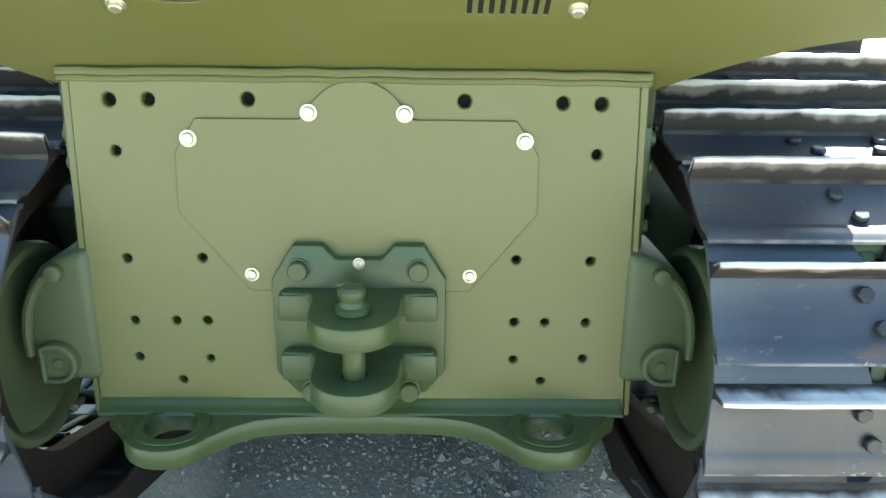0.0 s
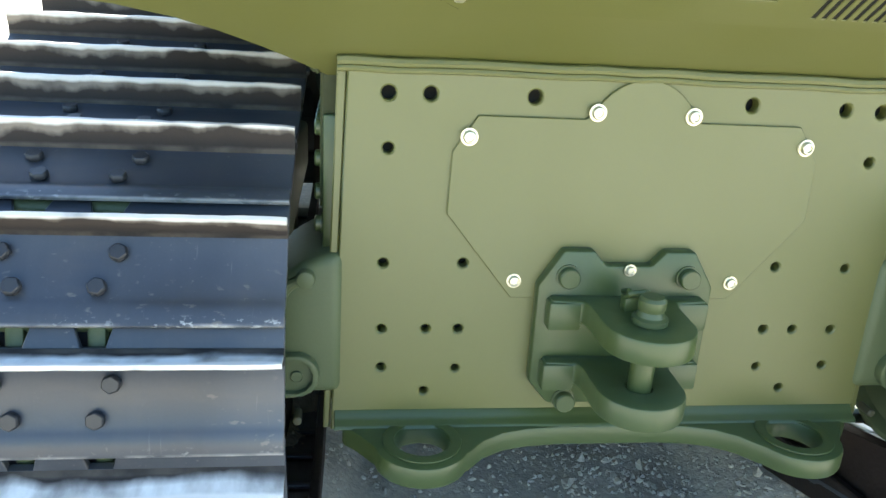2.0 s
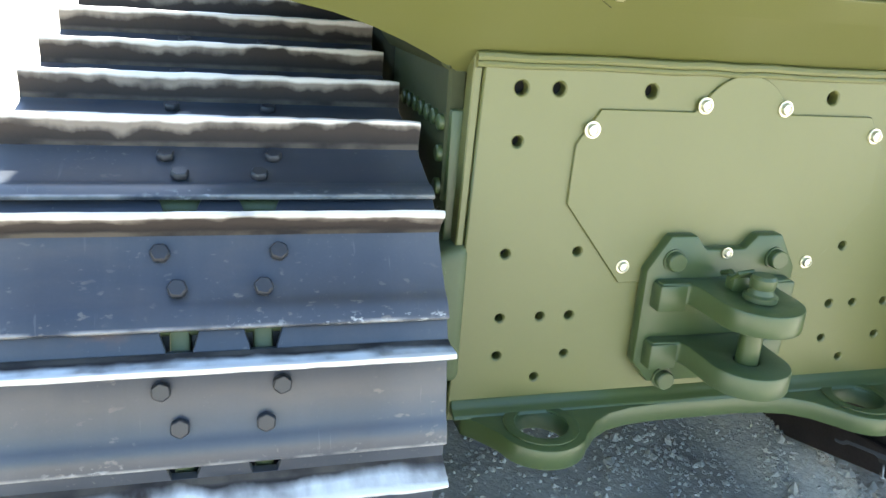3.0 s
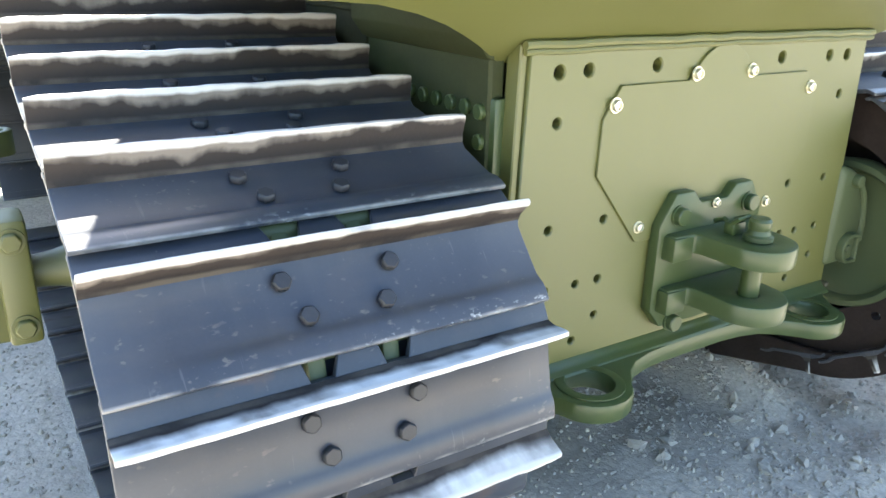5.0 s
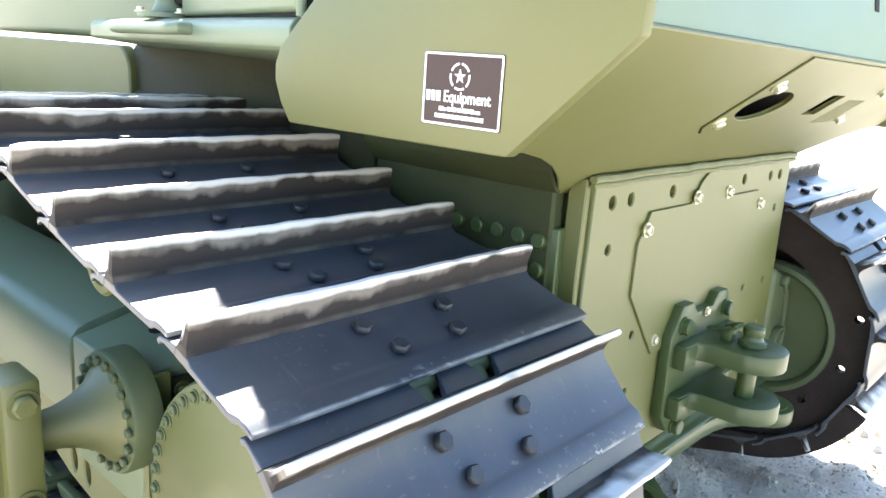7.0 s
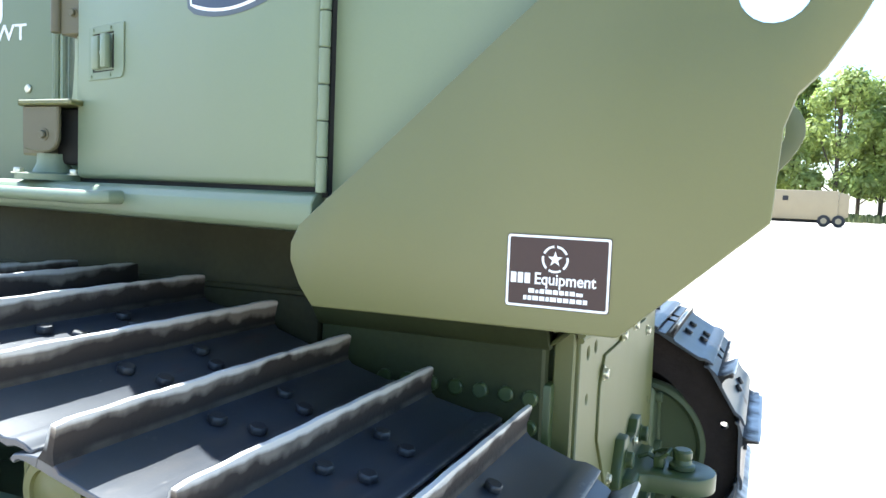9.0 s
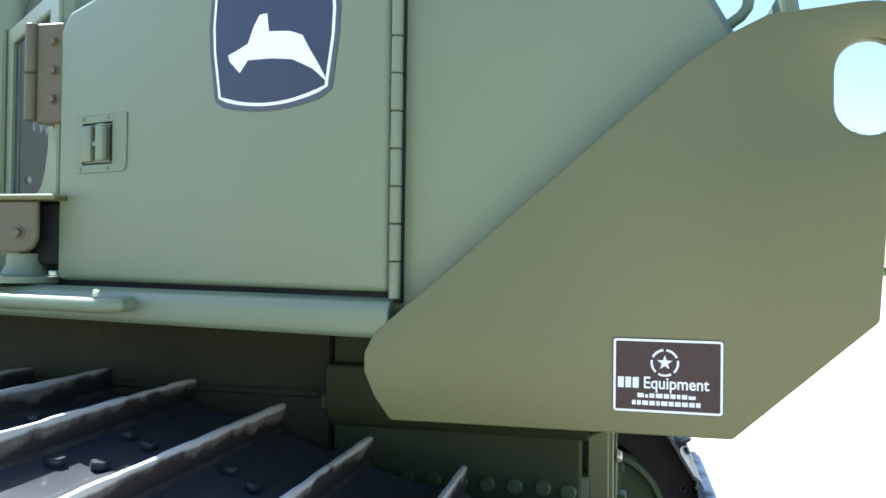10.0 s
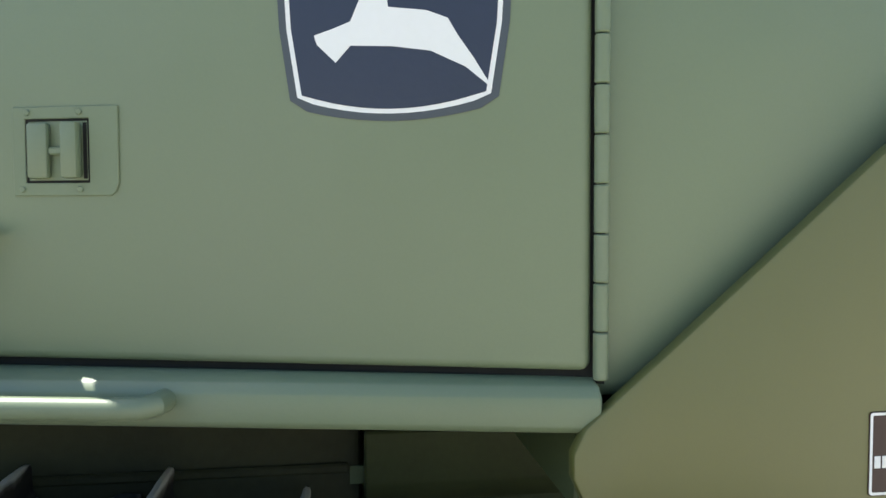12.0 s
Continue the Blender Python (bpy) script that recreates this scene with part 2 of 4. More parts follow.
def ring(u, v, ru, rv=None, n=20, start=0.0, end=360.0):
    rv = ru if rv is None else rv
    full = abs(end - start) >= 360
    k = n if full else n + 1
    return [(u + ru * math.cos(radians(start + (end - start) * i / n)), v + rv * math.sin(radians(start + (end - start) * i / n))) for i in range(k)]


def cyl(c, axis, a, b, rad, n=24, r=0.0, seg=1, rad2=None):
    """A round bar or cone about an axis through c (the two other coordinates), from a to b."""
    bm = prism(ring(c[0], c[1], rad, n=n), axis, a, b)
    if rad2 is not None:
        k = "xyz".index(axis)
        others = [i for i in range(3) if i != k]
        for v in bm.verts:
            if abs(v.co[k] - b) < 1e-6:
                for i, cc in zip(others, c):
                    v.co[i] = cc + (v.co[i] - cc) * rad2 / rad
    return bevel(bm, r, seg, 0.9)


def lathe(profile, n=32):
    """A turned body about z: profile of (radius, height)."""
    bm = bmesh.new()
    rows = []
    for rad, h in profile:
        rows.append([bm.verts.new((rad * math.cos(2 * math.pi * i / n), rad * math.sin(2 * math.pi * i / n), h)) for i in range(n)])
    for a, b in zip(rows, rows[1:]):
        for i in range(n):
            bm.faces.new((a[i - 1], a[i], b[i], b[i - 1]))
    bm.faces.new(rows[0])
    bm.faces.new(rows[-1])
    return bm


def tube(points, rad, n=12):
    """A round rod that follows points."""
    bm = bmesh.new()
    pts = [Vector(p) for p in points]
    rows = []
    side = None
    for i, p in enumerate(pts):
        d = (pts[min(i + 1, len(pts) - 1)] - pts[max(i - 1, 0)]).normalized()
        if side is None:
            side = d.orthogonal().normalized()
        side = (side - d * side.dot(d)).normalized()
        up = d.cross(side)
        rows.append([bm.verts.new(p + rad * (side * math.cos(2 * math.pi * k / n) + up * math.sin(2 * math.pi * k / n))) for k in range(n)])
    for a, b in zip(rows, rows[1:]):
        for k in range(n):
            bm.faces.new((a[k - 1], a[k], b[k], b[k - 1]))
    bm.faces.new(rows[0])
    bm.faces.new(rows[-1])
    return bm


def moved(bm, m):
    bmesh.ops.transform(bm, verts=bm.verts, matrix=m)
    return bm


def joined(*parts):
    """One mesh out of several, for pieces that are forged or welded together."""
    out = bmesh.new()
    for p in parts:
        me = bpy.data.meshes.new("piece")
        p.to_mesh(me)
        p.free()
        out.from_mesh(me)
        bpy.data.meshes.remove(me)
    return out


def hexbolt(rad, high, washer=0.0):
    """A hexagon head along +z with a chamfered top, and a washer under it."""
    head = cyl((0, 0), "z", 0, high, rad, 6, rad * 0.16)
    if washer:
        return joined(head, cyl((0, 0), "z", -0.001, high * 0.22, washer, 24, 0.001))
    return head


def inherit(name, me, mat, parent, m):
    """A further piece on a mesh that is already there."""
    ob = new(name, me)
    ob.parent = parent
    ob.matrix_basis = m
    return ob


dozer = tagged(new("bulldozer"), "olive drab crawler bulldozer with black steel tracks on gravel", "bulldozer")

# The rear case stands all but upright.
LEAN = Matrix.Translation((0, 0, 1.11)) @ Matrix.Rotation(radians(-0.3), 4, "X") @ Matrix.Translation((0, 0, -1.11))

# ---- rear case ----
HOLES = [(-0.475, 1.185, 0.0135), (-0.40, 1.186, 0.013), (-0.209, 1.188, 0.0135), (-0.473, 1.086, 0.0105), (-0.476, 0.864, 0.0095), (-0.322, 0.866, 0.0095), (-0.475, 0.727, 0.009),
         (-0.388, 0.727, 0.009), (-0.323, 0.727, 0.0095), (-0.474, 0.643, 0.009), (-0.324, 0.640, 0.0085), (-0.386, 0.589, 0.009)]
PLATE = [(-0.548, 1.232), (0.548, 1.232), (0.572, 0.50), (-0.572, 0.50)]
plate = part("rear_plate", moved(prism(PLATE, "y", 0.0, 0.03, [ring(s * x, z, r, n=14) for x, z, r in HOLES for s in (1, -1)], 0.003), LEAN), OLIVE, dozer, "flat olive rear case plate with drilled bolt holes")
part("case_housing", moved(box(-0.535, 0.535, 0.033, 0.75, 0.46, 1.225, 0.01), LEAN), OLIVE_DARK, dozer)
# near-black discs stand in for the shade inside the drilled holes
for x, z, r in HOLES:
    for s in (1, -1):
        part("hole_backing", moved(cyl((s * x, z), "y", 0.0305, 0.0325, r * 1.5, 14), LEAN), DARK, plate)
# weld bead and ledge along the top of the plate
for high, thick in ((1.236, 0.0085), (1.223, 0.006)):
    bead = [(-0.566 + 1.132 * i / 60, -0.003 + 0.0010 * math.sin(i * 1.7 + high * 40), high + 0.0010 * math.sin(i * 0.6 + 1.5 * math.sin(i * 0.23)) + 0.004 * math.cos((i - 30) / 30)) for i in range(61)]
    part("weld_bead", tube(bead, thick, 8), OLIVE, dozer, "raised weld bead along the plate's top edge")
for s in (1, -1):
    part("side_rib", moved(prism([(s * 0.548, 1.232), (s * 0.566, 1.24), (s * 0.588, 0.50), (s * 0.574, 0.50)], "y", 0.008, 0.05, (), 0.003), LEAN), OLIVE, dozer, "narrow side rib of the case plate")
    flange = part("side_flange", box(s * 0.545, s * 0.592, 0.045, 0.52, 0.80, 1.135, 0.006, 2), OLIVE_SHADED, dozer, "bolted side cover, olive darkened for shade")
    spots = [(0.085, z) for z in (0.85, 0.915, 0.98, 1.045, 1.105)] + [(y, 1.108) for y in (0.135, 0.19, 0.245, 0.30, 0.355, 0.41)]
    for y, z in spots:
        part("flange_nut", moved(lathe([(0.022, 0), (0.022, 0.003), (0.0165, 0.004), (0.0165, 0.013), (0.013, 0.016)], 14), Matrix.Translation((s * 0.592, y, z)) @ Matrix.Rotation(radians(90 * s), 4, "Y")), OLIVE_SHADED, flange)

# inspection cover with its round top
COVER = [(-0.356, 1.085), (-0.312, 1.152), (-0.112, 1.152)] + ring(0, 1.122, 0.105, n=14, start=163, end=17)[1:-1] + [(0.112, 1.152), (0.312, 1.152), (0.356, 1.085), (0.36, 0.966), (0.225, 0.798), (-0.225, 0.798), (-0.36, 0.966)]
cover = part("inspection_cover", moved(prism(COVER, "y", -0.0065, 0.003, (), 0.0015), LEAN), OLIVE, dozer, "flat olive inspection cover with a domed top")
first = None
for x, z, r in ((-0.327, 1.113, 0.0155), (-0.092, 1.165, 0.0155), (0.093, 1.164, 0.0155), (0.328, 1.113, 0.0155), (-0.221, 0.834, 0.0135), (0.226, 0.833, 0.0135), (0.001, 0.868, 0.0115)):
    m = LEAN @ Matrix.Translation((x, -0.0065 if abs(x) > 0.05 else -0.034, z)) @ Matrix.Rotation(radians(90), 4, "X") @ Matrix.Scale(r / 0.0155, 4)
    if first is None:
        dome = lathe([(0.0165, 0), (0.0165, 0.003), (0.0125, 0.0032), (0.0125, 0.0085), (0.0105, 0.0115), (0.0075, 0.0122), (0.0065, 0.0085)], 20)
        first = part("cover_bolt", dome, ZINC, cover, "bright zinc cover bolt with washer")
        first.matrix_basis = m
    else:
        inherit("cover_bolt", first.data, ZINC, cover, m)["label"] = "bright zinc cover bolt with washer"

# drawbar plate with two towing eyes
EYES = 0.392
half = [(0.0, -0.038), (0.10, -0.038), (0.17, -0.044), (0.225, -0.058), (0.268, -0.084), (0.296, -0.115)] + ring(EYES, -0.080, 0.096, n=14, start=208, end=350) + [(0.525, -0.045), (0.548, -0.025), (0.548, 0.06)]
DRAW = half + [(-x, y) for x, y in reversed(half)][:-1]
draw = prism(DRAW, "z", 0.476, 0.522, [ring(s * EYES, -0.080, 0.055, n=28) for s in (1, -1)], 0.008, 2)
drawbar = part("tow_plate", draw, OLIVE_SHADED, dozer, "thick scalloped tow plate with two lifting eyes, olive darkened for shade")
for s in (1, -1):
    boss = prism(ring(0, 0, 0.078, n=32), "z", 0.5215, 0.5255, [ring(0, 0, 0.0555, n=28)], 0.0015, 2)
    part("eye_collar", moved(boss, Matrix.Translation((s * EYES, -0.080, 0))), OLIVE_SHADED, drawbar)
fillet = [(0.0, 0.548), (-0.006, 0.545), (-0.012, 0.537), (-0.020, 0.530), (-0.032, 0.526), (-0.036, 0.5185), (0.0, 0.5185)]
part("ledge", prism(fillet, "x", -0.565, 0.565, (), 0.002), OLIVE_SHADED, drawbar, "smooth welded ledge of the tow plate")

# drawbar clevis
BACK = [(-0.177, 0.742), (-0.132, 0.815), (-0.072, 0.815), (-0.046, 0.785), (0.046, 0.785), (0.072, 0.815), (0.132, 0.815), (0.177, 0.742), (0.177, 0.535), (0.135, 0.485), (-0.135, 0.485), (-0.177, 0.535)]
BACK = [(x, z + 0.09) for x, z in BACK]
clevis = part("drawbar_clevis", moved(prism(BACK, "y", -0.032, -0.001, (), 0.006, 2), LEAN), OLIVE_SHADED, dozer, "cast drawbar clevis bolted to the plate, olive darkened for shade")
PIN_Y = -0.160


def lug(z0, z1):
    outline = [(-0.155, -0.03), (-0.155, -0.062), (-0.095, -0.066), (-0.088, -0.09)] + ring(0, PIN_Y, 0.086, n=16, start=188, end=352) + [(0.088, -0.09), (0.095, -0.066), (0.155, -0.062), (0.155, -0.03)]
    return prism(outline, "z", z0, z1, [ring(0, PIN_Y, 0.024, n=20)], 0.006, 2)


for z0, z1 in ((0.767, 0.815), (0.636, 0.684)):
    arm = part("clevis_lug", lug(z0, z1), OLIVE_SHADED, clevis, "rounded clevis lug")
    for a, b in ((-0.160, -0.095), (0.095, 0.160)):
        part("lug_web", box(a, b, -0.068, -0.03, z0 - 0.014, z1 - 0.004, 0.006, 2), OLIVE_SHADED, arm)
pin = part("clevis_pin", cyl((0, PIN_Y), "z", 0.62, 0.842, 0.0225, 24, 0.003), OLIVE_SHADED, clevis, "round hitch pin")
part("pin_head", moved(lathe([(0.033, 0.816), (0.033, 0.826), (0.026, 0.83), (0.0225, 0.840), (0.025, 0.844), (0.025, 0.860), (0.02, 0.866)], 22), Matrix.Translation((0, PIN_Y, 0))), OLIVE_SHADED, pin)
keeper = joined(moved(box(-0.022, 0.022, -0.014, 0.014, 0, 0.03, 0.005, 2), Matrix.Translation((-0.012, -0.105, 0.815))), tube([(-0.03, -0.105, 0.838), (-0.03, -0.125, 0.856), (-0.004, -0.13, 0.862), (0.012, -0.11, 0.852), (0.012, -0.085, 0.840)], 0.0055, 8),
                tube([(-0.012, -0.10, 0.830), (-0.012, -0.075, 0.842), (-0.012, -0.05, 0.830)], 0.006, 8))
part("pin_keeper", keeper, OLIVE_SHADED, clevis, "bent wire pin keeper")
first = None
for x, z in ((-0.121, 0.854), (0.121, 0.854), (-0.102, 0.585), (0.102, 0.585)):
    m = LEAN @ Matrix.Translation((x, -0.032, z)) @ Matrix.Rotation(radians(90), 4, "X")
    if first is None:
        first = part("clevis_bolt", joined(lathe([(0.024, 0), (0.024, 0.004), (0.0205, 0.0045), (0.0205, 0.018), (0.018, 0.021)], 20)), OLIVE_SHADED, clevis)
        first.matrix_basis = m
    else:
        inherit("clevis_bolt", first.data, OLIVE_SHADED, clevis, m)

# ---- final drives ----
SPR = (0.178, 0.648)
for s in (1, -1):
    turn = Matrix.Translation((0, 0.045, 0.65)) @ Matrix.Rotation(radians(90 * s), 4, "Y")
    hub = part("final_drive", moved(lathe([(0.190, 0.84), (0.205, 0.80), (0.222, 0.765), (0.226, 0.735), (0.226, 0.712), (0.220, 0.700), (0.205, 0.697), (0.196, 0.704), (0.190, 0.722), (0.13, 0.734), (0.05, 0.738)], 64), turn), OLIVE_DARK, dozer, "round dished dark olive final drive housing")
    arm = [(0.55, 0.888), (0.585, 0.880), (0.625, 0.866), (0.660, 0.842), (0.685, 0.808), (0.700, 0.765), (0.706, 0.715), (0.704, 0.66), (0.694, 0.618), (0.672, 0.594), (0.64, 0.588), (0.55, 0.588)]
    part("drive_arm", prism([(s * x, z) for x, z in arm], "y", -0.012, 0.28, (), 0.022, 3), OLIVE_DARK, hub, "rounded dark olive drive carrier arm")
    lip = [(s * x, -0.012, z) for x, z in ((0.622, 0.838), (0.650, 0.822), (0.674, 0.790), (0.690, 0.75), (0.698, 0.70), (0.697, 0.65))]
    part("cast_ridge", tube(lip, 0.011, 10), OLIVE_DARK, hub, "curved cast ridge on the housing")
    dee = [(s * 0.672, 0.592), (s * 0.672, 0.676)] + [(s * (0.640 + 0.046 * math.cos(radians(a))), 0.638 + 0.046 * math.sin(radians(a))) for a in (75, 100, 125, 150, 175, 200, 225, 250, 275)]
    well = [(s * 0.664, 0.602), (s * 0.664, 0.666)] + [(s * (0.642 + 0.035 * math.cos(radians(a))), 0.636 + 0.035 * math.sin(radians(a))) for a in (80, 110, 140, 170, 200, 230, 260)]
    pad = part("tie_pad", joined(prism(dee, "y", -0.034, -0.008, [well], 0.004, 2), prism(well, "y", -0.020, -0.010)), OLIVE_DARK, hub, "D-shaped cast boss with a sunk face")
    part("pad_bolt", cyl((s * 0.638, 0.634), "y", -0.026, -0.018, 0.012, 18, 0.002), OLIVE_DARK, pad)
    part("hose_boss", cyl((s * 0.620, 0.838), "y", -0.032, -0.008, 0.018, 16, 0.005, 2), OLIVE_DARK, hub, "small round boss")
    part("drain_plug", cyl((s * 0.640, 0.508), "y", 0.015, 0.06, 0.009, 14, 0.003), BEIGE, hub, "small worn plug")
    part("hub_boss", moved(lathe([(0.20, 0.80), (0.20, 0.90), (0.12, 0.95)], 40), Matrix.Translation((0, SPR[0], SPR[1])) @ Matrix.Rotation(radians(90 * s), 4, "Y")), SEAL, hub)
    rim = ring(SPR[0], SPR[1], 0.316, n=72)
    rim = [(SPR[0] + (y - SPR[0]) * (1 + 0.012 * math.cos(12.54 * k * 0.0873 * 2)), SPR[1] + (z - SPR[1]) * (1 + 0.012 * math.cos(12.54 * k * 0.0873 * 2))) for k, (y, z) in enumerate(rim)]
    part("sprocket_web", prism(rim, "x", s * 0.845, s * 0.875, (), 0.004), SEAL, dozer, "black wavy sprocket side")

# ---- sprockets ----
for s in (1, -1):
    n = 26
    teeth = []
    for i in range(n):
        a = 2 * math.pi * i / n
        for da, rr in ((-0.09, 0.298), (-0.045, 0.319), (0.045, 0.319), (0.09, 0.298)):
            teeth.append((SPR[0] + rr * math.cos(a + da), SPR[1] + rr * math.sin(a + da)))
    sprocket = part("sprocket", prism(teeth, "x", s * 0.965, s * 1.015, (), 0.003), OLIVE_DARK, dozer, "toothed olive drive sprocket")
    turn = Matrix.Translation((0, SPR[0], SPR[1])) @ Matrix.Rotation(radians(90 * s), 4, "Y")
    part("drive_cover", moved(lathe([(0.281, 1.2275), (0.279, 1.232), (0.272, 1.236), (0.14, 1.238), (0.13, 1.245), (0.05, 1.247)], 64), turn), OLIVE, sprocket, "flat olive drive cover with a bolt ring")
    part("cover_rim", moved(lathe([(0.276, 1.00), (0.276, 1.19), (0.284, 1.195), (0.284, 1.222), (0.281, 1.227)], 64), turn), OLIVE_SHADED, sprocket, "cover rim, olive darkened for shade")
    for i in range(40):
        a = 2 * math.pi * i / 40
        m = Matrix.Translation((s * 1.236, SPR[0] + 0.259 * math.cos(a), SPR[1] + 0.259 * math.sin(a))) @ Matrix.Rotation(radians(90 * s), 4, "Y")
        if s == 1 and i == 0:
            ring_bolt = part("ring_bolt", lathe([(0.0135, 0), (0.0135, 0.002), (0.0095, 0.0025), (0.0095, 0.007), (0.0075, 0.0085), (0.0045, 0.006)], 14), OLIVE_DARK, sprocket)
            ring_bolt.matrix_basis = m
        else:
            inherit("ring_bolt", ring_bolt.data, OLIVE_DARK, sprocket, m)

# ---- tracks ----
PITCH, R_PIN = 0.2030, 0.3970
WIDE = 0.728
OUT = 0.026


def chain_path():
    pts = []
    for i in range(80):
        a = radians(94.0 + 161.0 * i / 79)
        pts.append((SPR[0] + R_PIN * math.cos(a), SPR[1] + R_PIN * math.sin(a)))
    pts += [(0.62, 0.115), (0.85, 0.085), (2.85, 0.085)]
    for i in range(41):
        a = radians(-90 + 175 * i / 40)
        pts.append((3.05 + 0.38 * math.cos(a), 0.465 + 0.38 * math.sin(a)))
    pts += [(2.35, 1.05), (1.75, 1.16), (1.3, 1.216), (1.1, 1.222), (0.942, 1.217), (0.742, 1.188), (0.547, 1.130), (0.35, 1.081)]
    pts.append(pts[0])
    dense = []
    for a, b in zip(pts, pts[1:]):
        for k in range(60):
            dense.append((a[0] + (b[0] - a[0]) * k / 60, a[1] + (b[1] - a[1]) * k / 60))
    return dense


def pins(start_angle):
    path = chain_path()
    want = (SPR[0] + R_PIN * math.cos(radians(start_angle)), SPR[1] + R_PIN * math.sin(radians(start_angle)))
    i = min(range(len(path)), key=lambda k: math.dist(path[k], want))
    path = path[i:] + path[:i]
    half = len(path) * 11 // 20
    runs = []
    for part_path in (path[:half], [path[0]] + path[:half - 1:-1]):
        out = [path[0]]
        for p in part_path:
            if math.dist(p, out[-1]) >= PITCH:
                out.append(p)
        runs.append(out)
    return runs[1][:0:-1] + runs[0]


def shoe_mesh():
    """Section across the shoe: plate with a turned rear lip; the front lip is cut away in two places for the links."""
    top = [(0.06, 0.005), (0.03, 0.006), (0.02, 0.0), (-0.03, -0.001), (-0.07, -0.001), (-0.082, 0.003), (-0.092, 0.007), (-0.108, 0.0075), (-0.124, 0.005)]
    low = [(-0.124, -0.003), (-0.106, -0.0015), (-0.092, -0.004), (-0.08, -0.011), (0.06, -0.011)]
    main = prism(top + low, "x", -WIDE / 2, WIDE / 2, (), 0.0015, 1, 0.9)
    lip = [(0.108, -0.018), (0.103, -0.009), (0.092, -0.0045), (0.076, 0.0005), (0.0595, 0.005), (0.0595, -0.0110), (0.080, -0.011), (0.094, -0.0135), (0.100, -0.022)]
    lips = []
    for a, b in ((-WIDE / 2, -0.063), (-0.063, 0.063), (0.063, WIDE / 2)):
        bm = prism(lip, "x", a, b, (), 0.0015, 1, 0.9)
        for v in bm.verts:
            notch = 0.019 + 0.014 * max(0.0, min(1.0, (v.co.y - 0.0595) / 0.045))
            if abs(abs(v.co.x) - 0.063) < 0.004:
                middle = (a + b) / 2
                v.co.x += notch if v.co.x < middle else -notch
        lips.append(bm)
    # hidden plates added to stop sun leaking through the link notches
    sun_blocks = [box(x - 0.062, x + 0.048, 0.004, 0.118, -0.050, -0.046) for x in (-0.063, 0.063)]
    return joined(main, *lips, *sun_blocks)


def bar_mesh():
    n = 36
    bm = bmesh.new()
    prof = [(0.060, 0.003), (0.053, 0.02), (0.0505, 0.056), (0.048, 0.0605), (0.041, 0.0605), (0.0385, 0.056), (0.037, 0.02), (0.030, 0.003)]
    rows = []
    rng = random.Random(4)
    for i in range(n + 1):
        x = -WIDE / 2 + WIDE * i / n
        j = rng.uniform(-0.0016, 0.001)
        e = 0.004 if i in (0, n) else 0.0
        rows.append([bm.verts.new((x, y, z - (e if z > 0.05 else 0) + (j if z > 0.05 else 0))) for y, z in prof])
    for a, b in zip(rows, rows[1:]):
        for k in range(len(prof)):
            bm.faces.new((a[k - 1], a[k], b[k], b[k - 1]))
    bm.faces.new(rows[0])
    bm.faces.new(rows[-1])
    return bm


SHOE = {}
# the far track stands a little further back than the near one
LAG = (Vector((0, 0, 0)), Vector((0, -0.06, 0.015)))


def track(s, start_angle):
    ps = pins(start_angle)
    for k, (a, b) in enumerate(zip(ps, ps[1:])):
        sway = 0.045 * max(0.0, min(1.0, (0.40 - (a[1] + b[1]) / 2) / 0.3))
        if s < 0 and a[1] > 0.8:
            # the upper run drifts inwards towards the front
            sway += 0.038 * max(0.0, min(1.0, (a[0] - 0.6) / 0.9))
        mid = Vector((s * 1.008 + sway, (a[0] + b[0]) / 2, (a[1] + b[1]) / 2)) + LAG[s > 0]
        fwd = Vector((0, a[0] - b[0], a[1] - b[1])).normalized()
        up = Vector((0, -fwd.z, fwd.y))
        m = Matrix((Vector((1, 0, 0)), fwd, up)).transposed().to_4x4()
        m = Matrix.Translation(mid + up * OUT) @ m
        if not SHOE:
            SHOE["shoe"] = part("track_shoe", shoe_mesh(), STEEL, dozer).data
            bpy.data.objects.remove(bpy.data.objects["track_shoe"])
            for name, bm, mat in (("grouser", bar_mesh(), GROUSER), ("shoe_bolt", hexbolt(0.0165, 0.0135), BOLT), ("track_link", link_mesh(), OLIVE_DARK)):
                SHOE[name] = part(name, bm, mat, dozer).data
                bpy.data.objects.remove(bpy.data.objects[name])
        shoe = inherit("track_shoe", SHOE["shoe"], STEEL, dozer, m)
        shoe["label"] = "black painted steel track shoe, scuffed and dusty"
        inherit("grouser", SHOE["grouser"], GROUSER, shoe, Matrix.Identity(4))["label"] = "grouser bar worn bare along its tip"
        for x, y in ((-0.091, 0.002), (0.091, 0.002), (-0.065, -0.058), (0.065, -0.058)):
            inherit("shoe_bolt", SHOE["shoe_bolt"], BOLT, shoe, pose(x, y, 0, 0, 0, (k * 37 + x * 900 + y * 500) % 60))
        inherit("track_link", SHOE["track_link"], OLIVE_DARK, shoe, Matrix.Identity(4))["label"] = "olive painted chain links"


def link_mesh():
    bars = []
    for x in (-0.063, 0.063):
        outline = [(0.118, -0.045), (0.105, -0.024), (0.085, -0.016), (-0.07, -0.015), (-0.10, -0.045), (-0.09, -0.058), (0.10, -0.058)]
        bars.append(prism(outline, "x", x - 0.0155, x + 0.0155, (), 0.007, 2))
    bars.append(cyl((0.10, -0.036), "x", -0.10, 0.10, 0.022, 16))
    return joined(*bars)


track(-1, 123.6)
track(1, 133.3)

